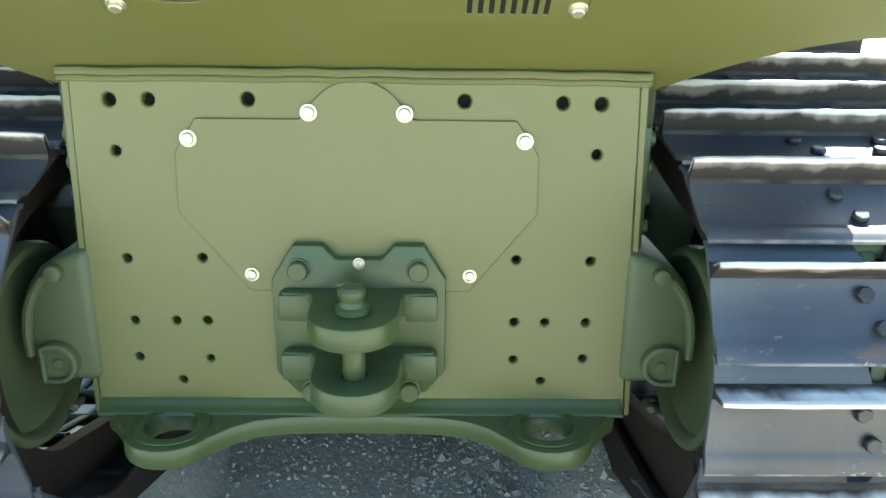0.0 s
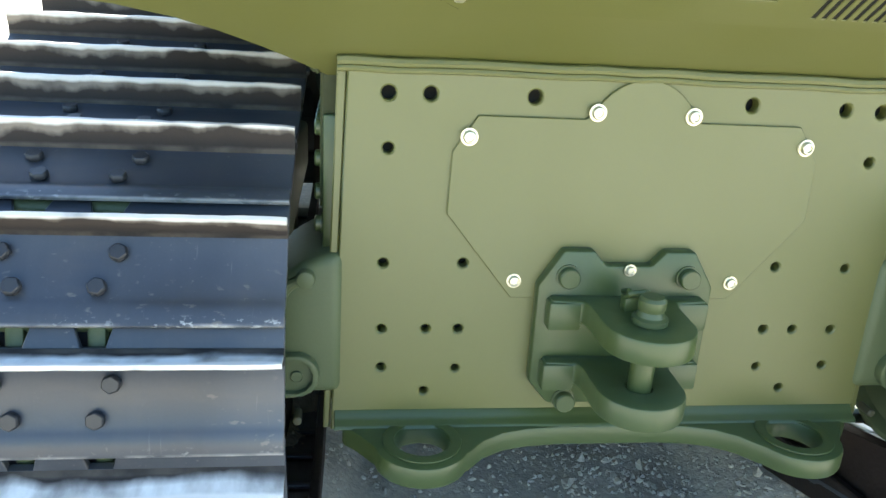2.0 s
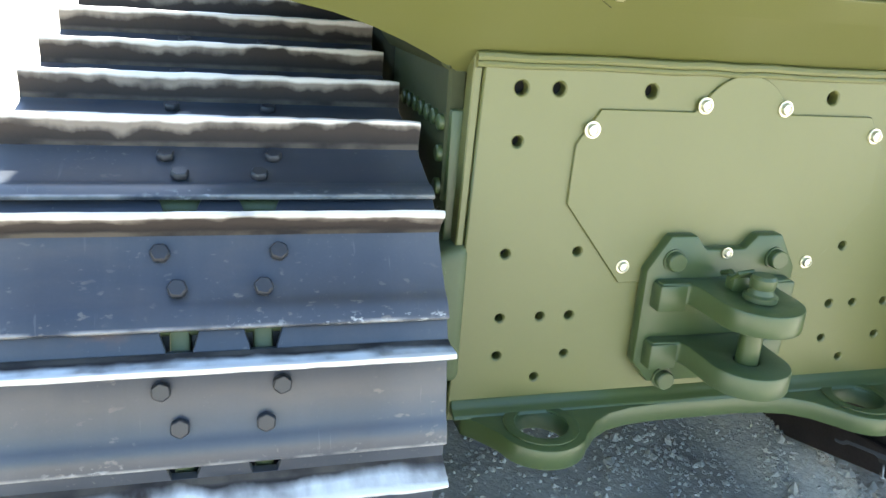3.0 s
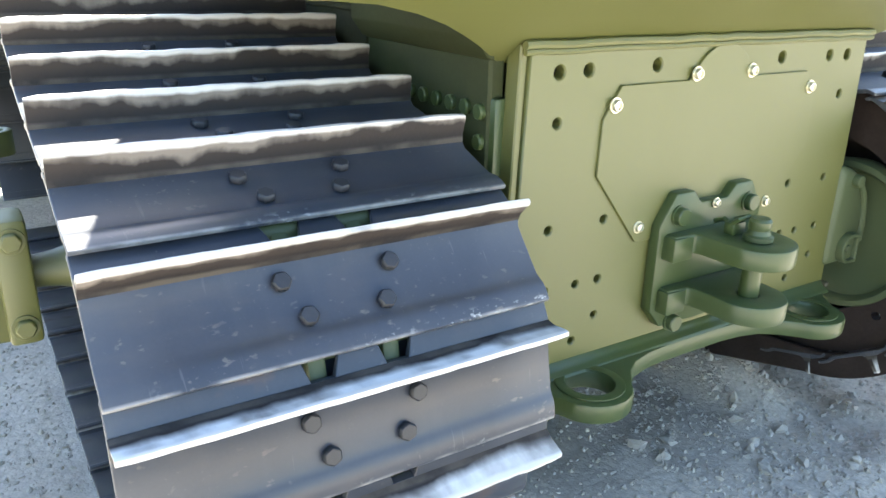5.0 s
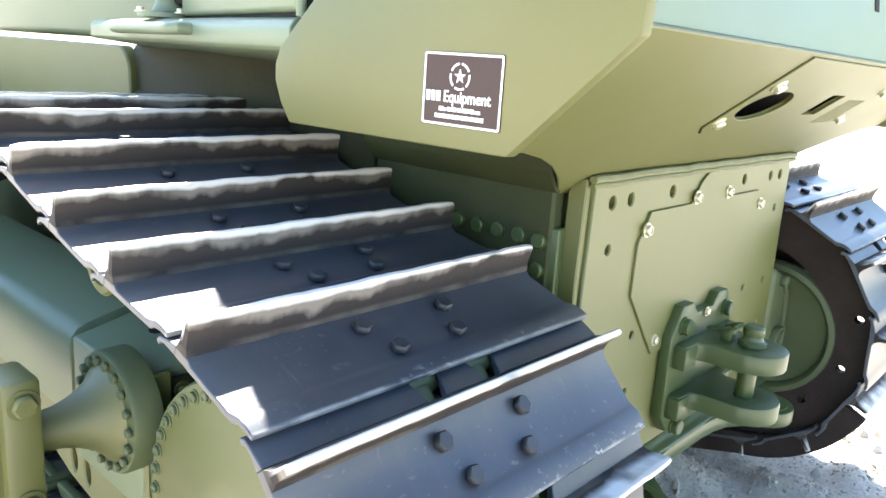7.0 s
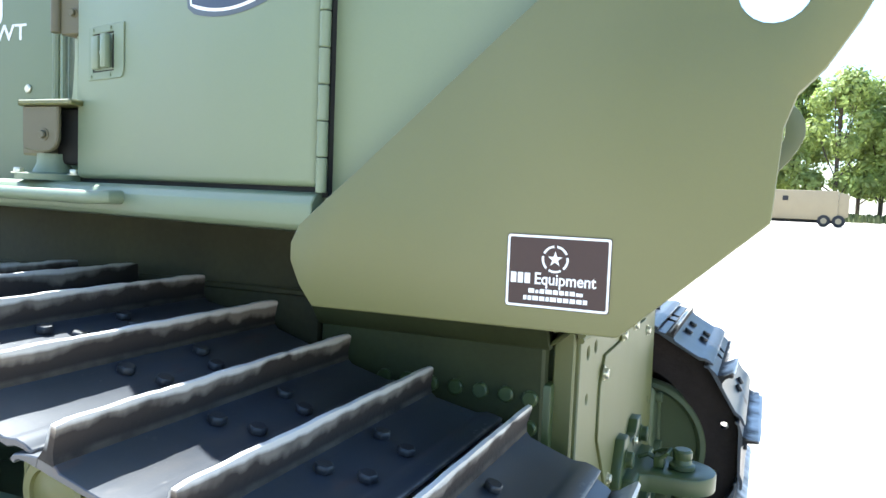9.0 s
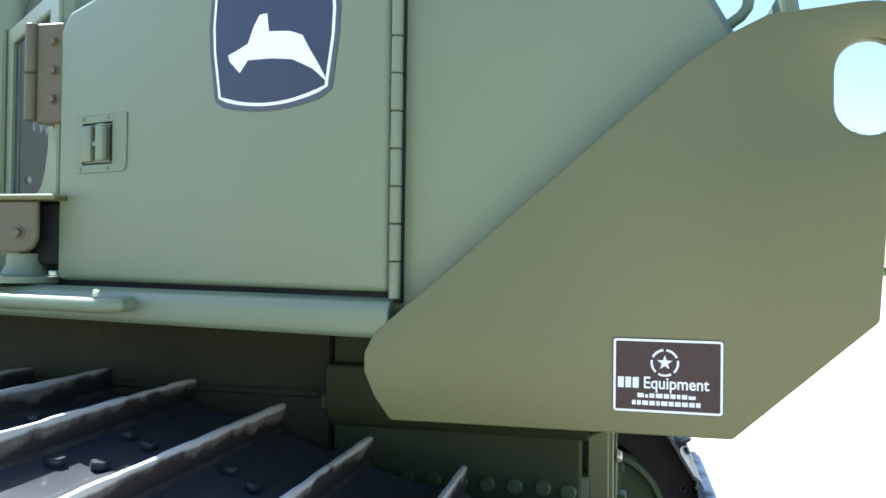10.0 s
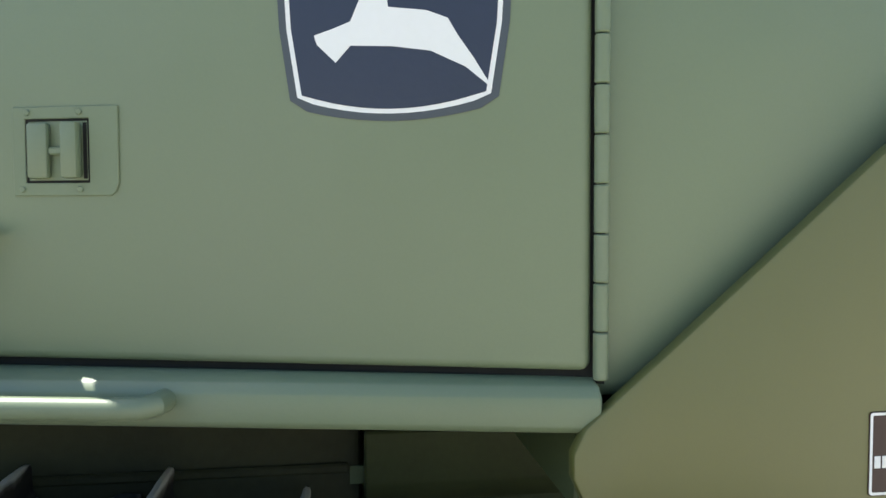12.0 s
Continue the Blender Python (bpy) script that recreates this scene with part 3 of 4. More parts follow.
def inner_dark_band(deep):
    """An added band that stands in for the dark inside of the track's loop."""
    path = chain_path()[::20]
    n = len(path)
    turned, outer = [], []
    for k in range(n):
        a, b = path[k - 1], path[(k + 1) % n]
        d = Vector((b[0] - a[0], b[1] - a[1])).normalized()
        turned.append((path[k][0] - d.y * deep, path[k][1] + d.x * deep))
        outer.append((path[k][0] + d.y * 0.010, path[k][1] - d.x * 0.010))
    return outer, turned


# small see-through gaps between the links on the bend
GAPS = [ring(SPR[0] + r * math.cos(radians(a)), SPR[1] + r * math.sin(radians(a)), 0.015, 0.0135, n=9) for a, r in ((166.0, 0.360), (194.5, 0.335), (224.0, 0.318))]
for s, deep in ((-1, 0.10), (1, 0.128)):
    OUTER, INNER = inner_dark_band(deep)
    part("inner_dark_band", moved(prism(OUTER, "x", s * 0.705, s * 0.745, [INNER] + (GAPS if s > 0 else [])), Matrix.Translation(LAG[s > 0])), SEAL, dozer, "near-black band standing in for the dark inside of the track")

# added dark strip stands in for shade along the lower run's inner edge
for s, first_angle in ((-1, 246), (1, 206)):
    shade_strip = [(SPR[0] + 0.478 * math.cos(radians(a)), SPR[1] + 0.478 * math.sin(radians(a))) for a in range(first_angle, 263, 4)] + [(0.62, 0.03), (0.85, 0.0), (2.8, 0.0), (2.8, 0.15), (0.85, 0.15), (0.62, 0.19)]
    shade_strip += [(SPR[0] + 0.40 * math.cos(radians(a)), SPR[1] + 0.40 * math.sin(radians(a))) for a in range(258, first_angle - 1, -4)]
    part("inner_shade_strip", moved(prism(shade_strip, "x", s * 0.645 + 0.024, s * 0.645 + 0.048, (), 0.004), Matrix.Translation(LAG[s > 0])), SEAL, dozer, "dark strip along the track's inner edge, standing in for shade")

# ---- track frames ----
for s in (-1, 1):
    part("track_frame", prism([(0.62, 0.36), (0.62, 0.70), (0.60, 0.80), (0.75, 0.83), (1.3, 0.82), (2.9, 0.62), (2.9, 0.36)], "x", s * 0.76, s * 1.08, (), 0.03, 3), OLIVE_DARK, dozer, "olive track frame with a sloping top")
    tilt = Matrix.Identity(4)
    tilt[2][0] = -0.24 * s
    tilt = Matrix.Translation((s * 1.02, 0, 0)) @ tilt @ Matrix.Translation((-s * 1.02, 0, 0))
    deck = part("frame_cover", moved(prism([(0.558, 0.56), (0.558, 0.838), (0.566, 0.848), (0.868, 0.848), (0.868, 0.56)], "x", s * 0.98, s * 1.203, (), 0.010, 3), tilt), COOL, dozer, "folded grey-green cover over the frame's rear end")
    lie = Matrix.Translation((s * 1.072, 0.728, 0.8355)) @ Vector((0.24 * s, 0, 1)).to_track_quat("Z", "Y").to_matrix().to_4x4()
    # dark disc drawn in place of the hole's shaded inside
    part("drain_hole", moved(cyl((0, 0), "z", -0.004, 0.002, 0.024, 20), lie), DARK, deck)
    part("cover_end", box(s * 0.98, s * 1.19, 0.549, 0.556, 0.42, 0.80, 0.003), CHASSIS_BROWN, deck, "brown end face of the cover")
    part("guide_plate", box(s * 1.150, s * 1.207, 0.532, 0.546, 0.36, 0.822, 0.004), OLIVE, dozer, "upright olive guide plate")
    for z in (0.66, 0.77):
        part("guide_bolt", moved(hexbolt(0.013, 0.012, 0.018), Matrix.Translation((s * 1.12, 0.549, z)) @ Matrix.Rotation(radians(90), 4, "X")), OLIVE, dozer)
    guard_section = [(s * 1.0, 0.60), (s * 1.205, 0.60), (s * 1.205, 0.775), (s * 1.201, 0.797), (s * 1.188, 0.814), (s * 1.168, 0.824), (s * 1.0, 0.868)]
    part("roller_guard", prism(guard_section, "y", 0.880, 2.85, (), 0.004, 2), COOL, dozer, "long rounded grey-green roller guard")
    skirt = [(0.40, 0.33), (0.66, 0.375), (0.83, 0.425), (0.93, 0.44), (1.04, 0.474), (1.18, 0.535), (1.42, 0.56), (2.85, 0.50), (2.85, 0.78), (0.90, 0.78), (0.547, 0.78), (0.50, 0.60)]
    slots = [ring(y, z, 0.017, 0.032, n=14) for y, z in ((0.835, 0.484), (0.905, 0.490), (1.17, 0.60), (1.25, 0.62), (1.33, 0.632))]
    side = part("frame_side", prism(skirt, "x", s * 1.184, s * 1.199, slots, 0.004), OLIVE, dozer, "olive side plate of the track frame with oval slots")
    for k in range(5):
        part("slot_bolt", moved(hexbolt(0.016, 0.012, 0.022), Matrix.Translation((s * 1.199, 0.47 + 0.055 * k, 0.372 + 0.012 * k)) @ Matrix.Rotation(radians(90 * s), 4, "Y")), OLIVE_DARK, side)
    carrier = part("carrier_roller", moved(lathe([(0.05, 0.80), (0.05, 1.15), (0.062, 1.155), (0.062, 1.225), (0.056, 1.23), (0.042, 1.23), (0.04, 1.224), (0.025, 1.224), (0.018, 1.228)], 32), Matrix.Translation((0, 0.655, 1.02)) @ Matrix.Rotation(radians(90 * s), 4, "Y")), OLIVE, dozer, "olive carrier roller")
    part("roller_bracket", box(s * 1.10, s * 1.19, 0.725, 0.765, 0.955, 1.05, 0.006), OLIVE, carrier)
    for y in (0.95, 1.35, 1.75, 2.15, 2.55):
        part("bottom_roller", cyl((y, 0.20), "x", s * 0.80, s * 0.93, 0.10, 24, 0.01), OLIVE_DARK, dozer)
    part("idler", cyl((3.05, 0.465), "x", s * 0.94, s * 1.05, 0.34, 48, 0.01), OLIVE_DARK, dozer, "front idler wheel")
    turn = Matrix.Translation((0, 0.612, 0.733)) @ Matrix.Rotation(radians(90 * s), 4, "Y")
    horn = part("pivot_horn", moved(lathe([(0.095, 1.249), (0.088, 1.256), (0.074, 1.268), (0.062, 1.284), (0.050, 1.308), (0.041, 1.338), (0.037, 1.370), (0.037, 1.402)], 40), turn), OLIVE, dozer, "flared pivot shaft on a bolted flange")
    part("horn_flange", moved(lathe([(0.124, 1.19), (0.124, 1.239), (0.120, 1.246), (0.095, 1.249)], 44), turn), OLIVE_DARK, horn, "thick dark olive flange")
    for i in range(18):
        a = 2 * math.pi * i / 18
        m = Matrix.Translation((s * 1.248, 0.612 + 0.106 * math.cos(a), 0.733 + 0.106 * math.sin(a))) @ Matrix.Rotation(radians(90 * s), 4, "Y")
        part("horn_bolt", moved(hexbolt(0.010, 0.010), m), OLIVE_DARK, horn)
    cap = part("clamp_block", box(s * 1.388, s * 1.453, 0.53, 0.64, 0.60, 0.875, 0.012, 2), OLIVE, dozer, "olive clamp block on the shaft's end")
    for z in (0.642, 0.832):
        part("clamp_bolt", moved(hexbolt(0.022, 0.016, 0.028), Matrix.Translation((s * 1.420, 0.53, z)) @ Matrix.Rotation(radians(90), 4, "X")), OLIVE, cap)
    part("push_arm", box(s * 1.425, s * 1.54, 0.55, 3.6, 0.60, 0.86, 0.02, 2), OLIVE, dozer, "long olive push arm")

    part("arm_eye", prism(ring(s * 1.395, 1.5, 0.056, n=24), "z", 0.80, 0.875, [ring(s * 1.395, 1.5, 0.034, n=20)], 0.004, 2), OLIVE, dozer, "olive ring eye on the push arm")

# ---- hull sides and tank ----
for s in (-1, 1):
    part("hull_side", box(s * 0.56, s * 0.597, 0.06, 0.575, 0.95, 1.42, 0.006), CHASSIS_OLIVE, dozer)
    part("hull_panel", box(s * 0.50, s * 0.60, 0.58, 1.80, 0.9, 1.43, 0.02, 2), CHASSIS_BROWN, dozer, "dark brown chassis panel under the fender")
    # ledge added for the dark band under the tank
    part("hull_ledge", prism([(s * 0.597, 1.205), (s * 0.612, 1.212), (s * 0.64, 1.25), (s * 0.64, 1.337), (s * 0.597, 1.337)], "y", 0.045, 0.577, (), 0.004), CHASSIS_OLIVE, dozer, "dark olive ledge under the tank")
    part("panel_rail", box(s * 0.60, s * 0.612, 0.60, 1.76, 1.262, 1.278, 0.004), CHASSIS_BROWN, dozer)

    arc = ring(1.86, 1.33, 0.09, n=8, start=180, end=90)
    part("front_hull_plate", prism([(1.77, 0.9)] + arc + [(3.0, 1.42), (3.0, 0.9)], "x", s * 0.575, s * 0.625, (), 0.006), OLIVE, dozer, "olive hull plate with a rounded upper corner")

SLOPE = Vector((0, -0.340, 0.261)).normalized()
GUARD = ([(0.315, 1.322), (0.340, 1.355), (0.356, 1.391), (0.356, 1.418), (0.342, 1.447), (0.293, 1.490), (0.249, 1.527), (0.017, 1.730), (-0.094, 1.826), (-0.145, 1.860), (-0.195, 1.884)]
         + ring(-0.315, 1.782, 0.113, n=12, start=84, end=212) + [(-0.378, 1.668), (-0.350, 1.638), (-0.337, 1.598), (-0.330, 1.484), (-0.155, 1.324)])
SLOT = ring(-0.317, 1.784 + 0.020, 0.042, n=12, start=0, end=180) + ring(-0.317, 1.784 - 0.020, 0.042, n=12, start=180, end=360)
for s in (-1, 1):
    part("side_guard", prism(GUARD, "x", s * 1.021, s * 1.045, [SLOT], 0.004, 2), OLIVE, dozer, "thick olive side guard plate with a lifting hole")

SLOPE_M = Matrix((Vector((1, 0, 0)), SLOPE, Vector((0, -0.261, -0.340)).normalized())).transposed().to_4x4()
SLOPE_M = Matrix.Translation((0, 0.02, 1.235)) @ SLOPE_M
arch = [(-0.575, -0.06), (-0.60, -0.04), (-0.65, 0.0), (-0.70, 0.035), (-0.76, 0.072), (-0.83, 0.105), (-0.91, 0.13), (-1.0, 0.14)]
under = arch + [(-1.003, 0.428)] + [(1.003, 0.428)] + [(-x, d) for x, d in reversed(arch)]
OVAL = ring(-0.274, 0.268, 0.100, 0.053, n=28)
VENT = [(0.025, 0.232), (0.125, 0.232), (0.125, 0.316), (0.025, 0.316)]
apron = part("rear_apron", moved(prism(under, "z", -0.008, 0.0, [OVAL, VENT], 0.002), SLOPE_M), OLIVE, dozer, "sloping olive underside plate with access openings")
# near-black sheet stands in for the shade behind the two openings
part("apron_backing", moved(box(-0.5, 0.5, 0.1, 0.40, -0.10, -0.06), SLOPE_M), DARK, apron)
# access cover outline, slots, nuts
LID = [(-0.405, 0.42), (-0.405, 0.189), (-0.375, 0.169), (0.375, 0.169), (0.405, 0.189), (0.405, 0.42)]
lid = part("access_cover", moved(prism(LID, "z", 0.0, 0.004, [ring(-0.274, 0.268, 0.098, 0.051, n=28), [(0.027, 0.234), (0.123, 0.234), (0.123, 0.314), (0.027, 0.314)]] + [[(0.203 + 0.0185 * k, 0.196), (0.212 + 0.0185 * k, 0.196), (0.212 + 0.0185 * k, 0.298), (0.203 + 0.0185 * k, 0.298)] for k in range(8)], 0.001), SLOPE_M), OLIVE, apron)
SEAM = [(-0.407, 0.42), (-0.407, 0.188), (-0.376, 0.1662), (0.376, 0.1662), (0.407, 0.188), (0.407, 0.42)]
part("cover_seam", moved(prism(SEAM, "z", -0.0005, 0.001, [[(-0.404, 0.419), (-0.404, 0.190), (-0.374, 0.170), (0.374, 0.170), (0.404, 0.190), (0.404, 0.419)]]), SLOPE_M), DARK, apron)
# the slots' inner shade comes from this near-black sheet
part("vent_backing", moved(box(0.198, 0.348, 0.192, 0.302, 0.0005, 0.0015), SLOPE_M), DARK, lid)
for x, d in ((-0.380, 0.212), (0.389, 0.214), (-0.372, 0.338), (0.36, 0.340)):
    part("cover_nut", moved(hexbolt(0.013, 0.012, 0.017), SLOPE_M @ Matrix.Translation((x, d, 0.004))), ZINC, lid, "bright hexagon nut")

# tank bottom and rear wall
for s in (-1, 1):
    part("tank_lip", box(s * 0.60, s * 1.0, 0.331, 0.342, 1.34, 1.432), OLIVE_DARK, dozer)
    part("tank_floor", box(s * 0.60, s * 1.015, -0.075, 0.33, 1.338, 1.36), OLIVE_DARK, dozer)
part("case_lid", box(-0.6, 0.6, 0.04, 0.6, 1.24, 1.27), OLIVE_DARK, dozer)
RAKE = Matrix.Identity(4)
RAKE[1][2] = 0.17
RAKE = Matrix.Translation((0, 0, 1.498)) @ RAKE @ Matrix.Translation((0, 0, -1.498))
rear = part("rear_door", moved(box(-0.998, 0.62, -0.312, -0.29, 1.498, 1.93, 0.004), RAKE), COOL, dozer, "grey-green rear access door")
part("rear_frame", moved(box(0.63, 0.998, -0.312, -0.29, 1.498, 1.93, 0.004), RAKE), COOL, dozer)
for z in (1.56, 1.68, 1.80):
    part("hinge_leaf", moved(cyl((0.625, -0.314), "z", z, z + 0.05, 0.008, 12), RAKE), ZINC, rear)
part("warning_label", moved(box(0.16, 0.27, -0.3135, -0.3120, 1.545, 1.66), RAKE), WHITE, rear, "white and red warning label")
part("label_band", moved(box(0.16, 0.27, -0.3150, -0.3140, 1.635, 1.66), RAKE), RED, rear)
for k in range(5):
    part("label_line", moved(box(0.20, 0.262, -0.3150, -0.3140, 1.553 + 0.015 * k, 1.560 + 0.015 * k), RAKE), BROWN, rear)
part("latch_slot", moved(box(-0.02, 0.01, -0.3140, -0.3120, 1.60, 1.64), RAKE), DARK, rear)

WALL = [(-0.800, 1.08), (-1.004, 0.325), (-0.985, -0.16), (-0.955, -0.20), (0.955, -0.20), (0.985, -0.16), (1.004, 0.325), (0.800, 1.08)]
tank_body = prism(WALL, "z", 1.47, 2.27)
bmesh.ops.bisect_plane(tank_body, geom=tank_body.verts[:] + tank_body.edges[:] + tank_body.faces[:], plane_co=(0, 0, 1.865), plane_no=(0, 0, 1))
for v in tank_body.verts:
    if v.co.z > 2.0 and v.co.y < 0.1:
        v.co.y += 0.6 * (v.co.z - 1.865)
    elif v.co.z > 2.0 and v.co.y > 0.8:
        v.co.z -= 0.24
bevel(tank_body, 0.02, 3, 0.62)
tank = part("fuel_tank", tank_body, COOL, dozer, "tall grey-green tank housing with a sloping rear")
up_, out_ = Vector((0, 0.51, 0.86)), Vector((0, -0.86, 0.51))
loop = [Vector((-0.93, -0.166, 1.908)) + up_ * a + out_ * c for a, c in ((0, -0.01), (0.002, 0.014), (0.008, 0.028), (0.02, 0.038), (0.036, 0.042), (0.10, 0.042), (0.118, 0.036), (0.128, 0.022), (0.13, -0.01))]
part("grab_loop", tube(loop, 0.0085, 12), COOL, tank, "small bent grab loop")


def wall_m(s=-1):
    """The left tank wall: x along the wall towards the front (world y), y up, z outwards."""
    d = Vector((0.27, 1.0, 0)).normalized()
    out = Vector((-d.y, d.x, 0))
    m = Matrix((d, Vector((0, 0, 1)), out)).transposed().to_4x4()
    return Matrix.Translation((-1.007, 0.318, 0)) @ m


W = wall_m()
door_outline = [(0.008, 1.506), (0.775, 1.506), (0.775, 1.995), (0.75, 2.03), (0.008, 2.22)]
door = part("tank_door", moved(prism(door_outline, "z", -0.012, 0.016, (), 0.012, 4), W), COOL, dozer, "flat grey-green tank access door, closed")
part("door_gap", moved(prism([(-0.009, 1.490), (0.782, 1.490), (0.782, 1.99), (-0.009, 2.22)], "z", -0.03, 0.0025), W), DARK, dozer)
for k in range(12):
    z = 1.497 + 0.056 * k
    part("hinge_knuckle", moved(cyl((-0.004, 0.013), "y", z, z + 0.0545, 0.0088, 14, 0.0015), W), COOL, door)
# paddle latch in a dished plate
lx0, lx1 = 0.580, 0.716
A0, A1 = lx0 + 0.034, lx0 + 0.119
lat = part("latch_plate", moved(prism([(lx0, 1.716), (lx0 - 0.004, 1.726), (lx0 - 0.004, 1.821), (lx1, 1.821), (lx1, 1.711), (lx0 + 0.006, 1.711)], "z", 0.016, 0.019, [[(A0, 1.727), (A1, 1.727), (A1, 1.806), (A0, 1.806)]], 0.001), W), COOL, door, "grey-green latch plate with a folding handle")
# thin dark frame stands in for the shade of a deeper recess
part("recess_shade_frame", moved(prism([(A0, 1.727), (A1, 1.727), (A1, 1.806), (A0, 1.806)], "z", 0.0155, 0.0166, [[(A0 + 0.003, 1.730), (A1 - 0.003, 1.730), (A1 - 0.003, 1.803), (A0 + 0.003, 1.803)]]), W), DARK, lat)
part("latch_recess", moved(box(A0 + 0.003, A1 - 0.003, 1.730, 1.803, 0.0155, 0.0162), W), COOL, lat)
part("paddle", moved(joined(box(A0 + 0.008, A0 + 0.030, 1.732, 1.801, 0.020, 0.034, 0.004, 2), box(A1 - 0.034, A1 - 0.006, 1.732, 1.801, 0.017, 0.027, 0.004, 2), box(A0 + 0.028, A1 - 0.033, 1.761, 1.771, 0.017, 0.024, 0.002)), W), COOL, lat, "H-shaped folding latch handle")
part("latch_slit", moved(box(A0 + 0.004, A0 + 0.009, 1.732, 1.801, 0.0163, 0.0168), W), DARK, lat)
for x, z in ((A0 + 0.012, 1.814), (A1 - 0.004, 1.814), (A0 + 0.012, 1.719), (A1 + 0.004, 1.719)):
    part("rivet", moved(cyl((x, z), "z", 0.019, 0.0215, 0.004, 12, 0.001), W), COOL, lat)

# fender and its rail
FEND = [(-1.045, 1.446), (-1.037, 1.438), (-0.60, 1.40), (-0.60, 1.42), (-0.93, 1.494), (-1.010, 1.498), (-1.035, 1.492), (-1.045, 1.480)]
TAPER = [Matrix(((1, -0.2 * s, 0, 0.06 * s), (0, 1, 0, 0), (0, 0, 1, 0), (0, 0, 0, 1))) for s in (-1, 1)]
for s in (-1, 1):
    part("fender", moved(prism([(s * -x, z) for x, z in FEND], "y", 0.322, 1.75, (), 0.002), TAPER[s > 0]), COOL, dozer, "long olive fender with a rounded lip")
rail = [(-1.043, 0.815, 1.472), (-1.071, 0.82, 1.472), (-1.081, 0.835, 1.471)] + [(-1.083, 0.87 + 0.04 * k, 1.470) for k in range(12)] + [(-1.071, 1.35, 1.470), (-1.043, 1.355, 1.470)]
part("grab_rail", moved(tube(rail, 0.0135, 14), TAPER[0]), COOL, dozer, "bent olive grab rail on the fender's lip")

# ---- label on the guard ----
G = Matrix.Translation((-1.045, 0.000, 1.354)) @ Matrix(((0, 0, -1, 0), (-1, 0, 0, 0), (0, 1, 0, 0), (0, 0, 0, 1)))
LW, LH = 0.143, 0.100


def rounded(x0, x1, y0, y1, r):
    """A rectangle with rounded corners."""
    corners = ((x1 - r, y1 - r, 0), (x0 + r, y1 - r, 90), (x0 + r, y0 + r, 180), (x1 - r, y0 + r, 270))
    return [p for u, v, a in corners for p in ring(u, v, r, n=5, start=a, end=a + 90)]


sticker = part("maker_plate", moved(prism(rounded(0, LW, 0, LH, 0.004), "z", 0.0, 0.0012), G), BROWN, dozer, "dark brown dealer sticker with a white star")
part("border", moved(prism(rounded(0.001, LW - 0.001, 0.001, LH - 0.001, 0.004), "z", 0.0012, 0.0018, [rounded(0.0042, LW - 0.0042, 0.0042, LH - 0.0042, 0.002)]), G), WHITE, sticker)
star = [(0.068 + (0.0105 if i % 2 == 0 else 0.0042) * math.sin(math.pi * i / 5), 0.068 + (0.0105 if i % 2 == 0 else 0.0042) * math.cos(math.pi * i / 5)) for i in range(10)]
part("star", moved(prism(star, "z", 0.0012, 0.0018), G), WHITE, sticker)
for k in range(5):
    a = 90 + 36 + 72 * k
    arc = ring(0.068, 0.068, 0.0185, n=8, start=a - 29, end=a + 29) + ring(0.068, 0.068, 0.0155, n=8, start=a + 29, end=a - 29)
    part("star_ring", moved(prism(arc, "z", 0.0012, 0.0018), G), WHITE, sticker)


def lettering(name, body, size, m, mat, parent, squeeze=1.0, bold=0.012):
    cu = bpy.data.curves.new(name, "FONT")
    cu.body, cu.size, cu.extrude, cu.offset = body, size, 0.0003, size * bold
    ob = new(name, cu)
    ob.data.materials.append(mat)
    bpy.context.view_layer.update()
    me = bpy.data.meshes.new_from_object(ob.evaluated_get(bpy.context.evaluated_depsgraph_get()))
    bpy.data.objects.remove(ob)
    me.transform(m @ Matrix.Diagonal((squeeze, 1, 1, 1)))
    out = new(name, me)
    out.parent = parent
    return out


for x0, x1 in ((0.007, 0.0150), (0.0170, 0.0245), (0.0265, 0.0345)):
    part("mark", moved(box(x0, x1, 0.0330, 0.0475, 0.0012, 0.0018, 0.001), G), WHITE, sticker)
lettering("word", "Equipment", 0.0222, G @ Matrix.Translation((0.0400, 0.0332, 0.0014)), WHITE, sticker, 0.885, 0.017)
for row, (z0, z1, x0, x1) in enumerate(((0.0205, 0.0265, 0.033, 0.108), (0.0105, 0.0165, 0.026, 0.114))):
    x = x0
    rng = random.Random(row)
    while x < x1:
        w = rng.uniform(0.004, 0.009)
        part("text_bar", moved(box(x, min(x + w, x1), z0, z1 - rng.choice((0, 0, 0.0015)), 0.0012, 0.0017), G), WHITE, sticker)
        x += w + 0.0016

# ---- shield emblem on the door ----
SH = W @ Matrix.Translation((0.235, 1.808, 0.0165)) @ Matrix.Diagonal((1.12, 1.07, 1.0, 1.0))


def shield(grow):
    w, h = 0.109 + grow, 0.235
    pts = [(-0.098 - grow, 0.017 - grow * 0.4)] + [(-0.098 - grow + (0.196 + 2 * grow) * i / 12, -grow + 0.017 * (abs(i - 6) / 6) ** 2) for i in range(1, 12)] + [(0.098 + grow, 0.017 - grow * 0.4)]
    side = [(w, 0.09), (w + 0.002, 0.13), (w - 0.002, 0.18), (w - 0.02, h + grow)]
    return pts + side + [(-x, y) for x, y in reversed(side)]


badge = part("emblem", moved(prism(shield(0.012), "z", 0.0, 0.0008), SH), NAVY_EDGE, door, "navy shield emblem with a white border")
part("emblem_border", moved(prism(shield(0.004), "z", 0.0008, 0.0013), SH), WHITE, badge)
part("emblem_field", moved(prism(shield(-0.001), "z", 0.0013, 0.0018), SH), NAVY, badge)
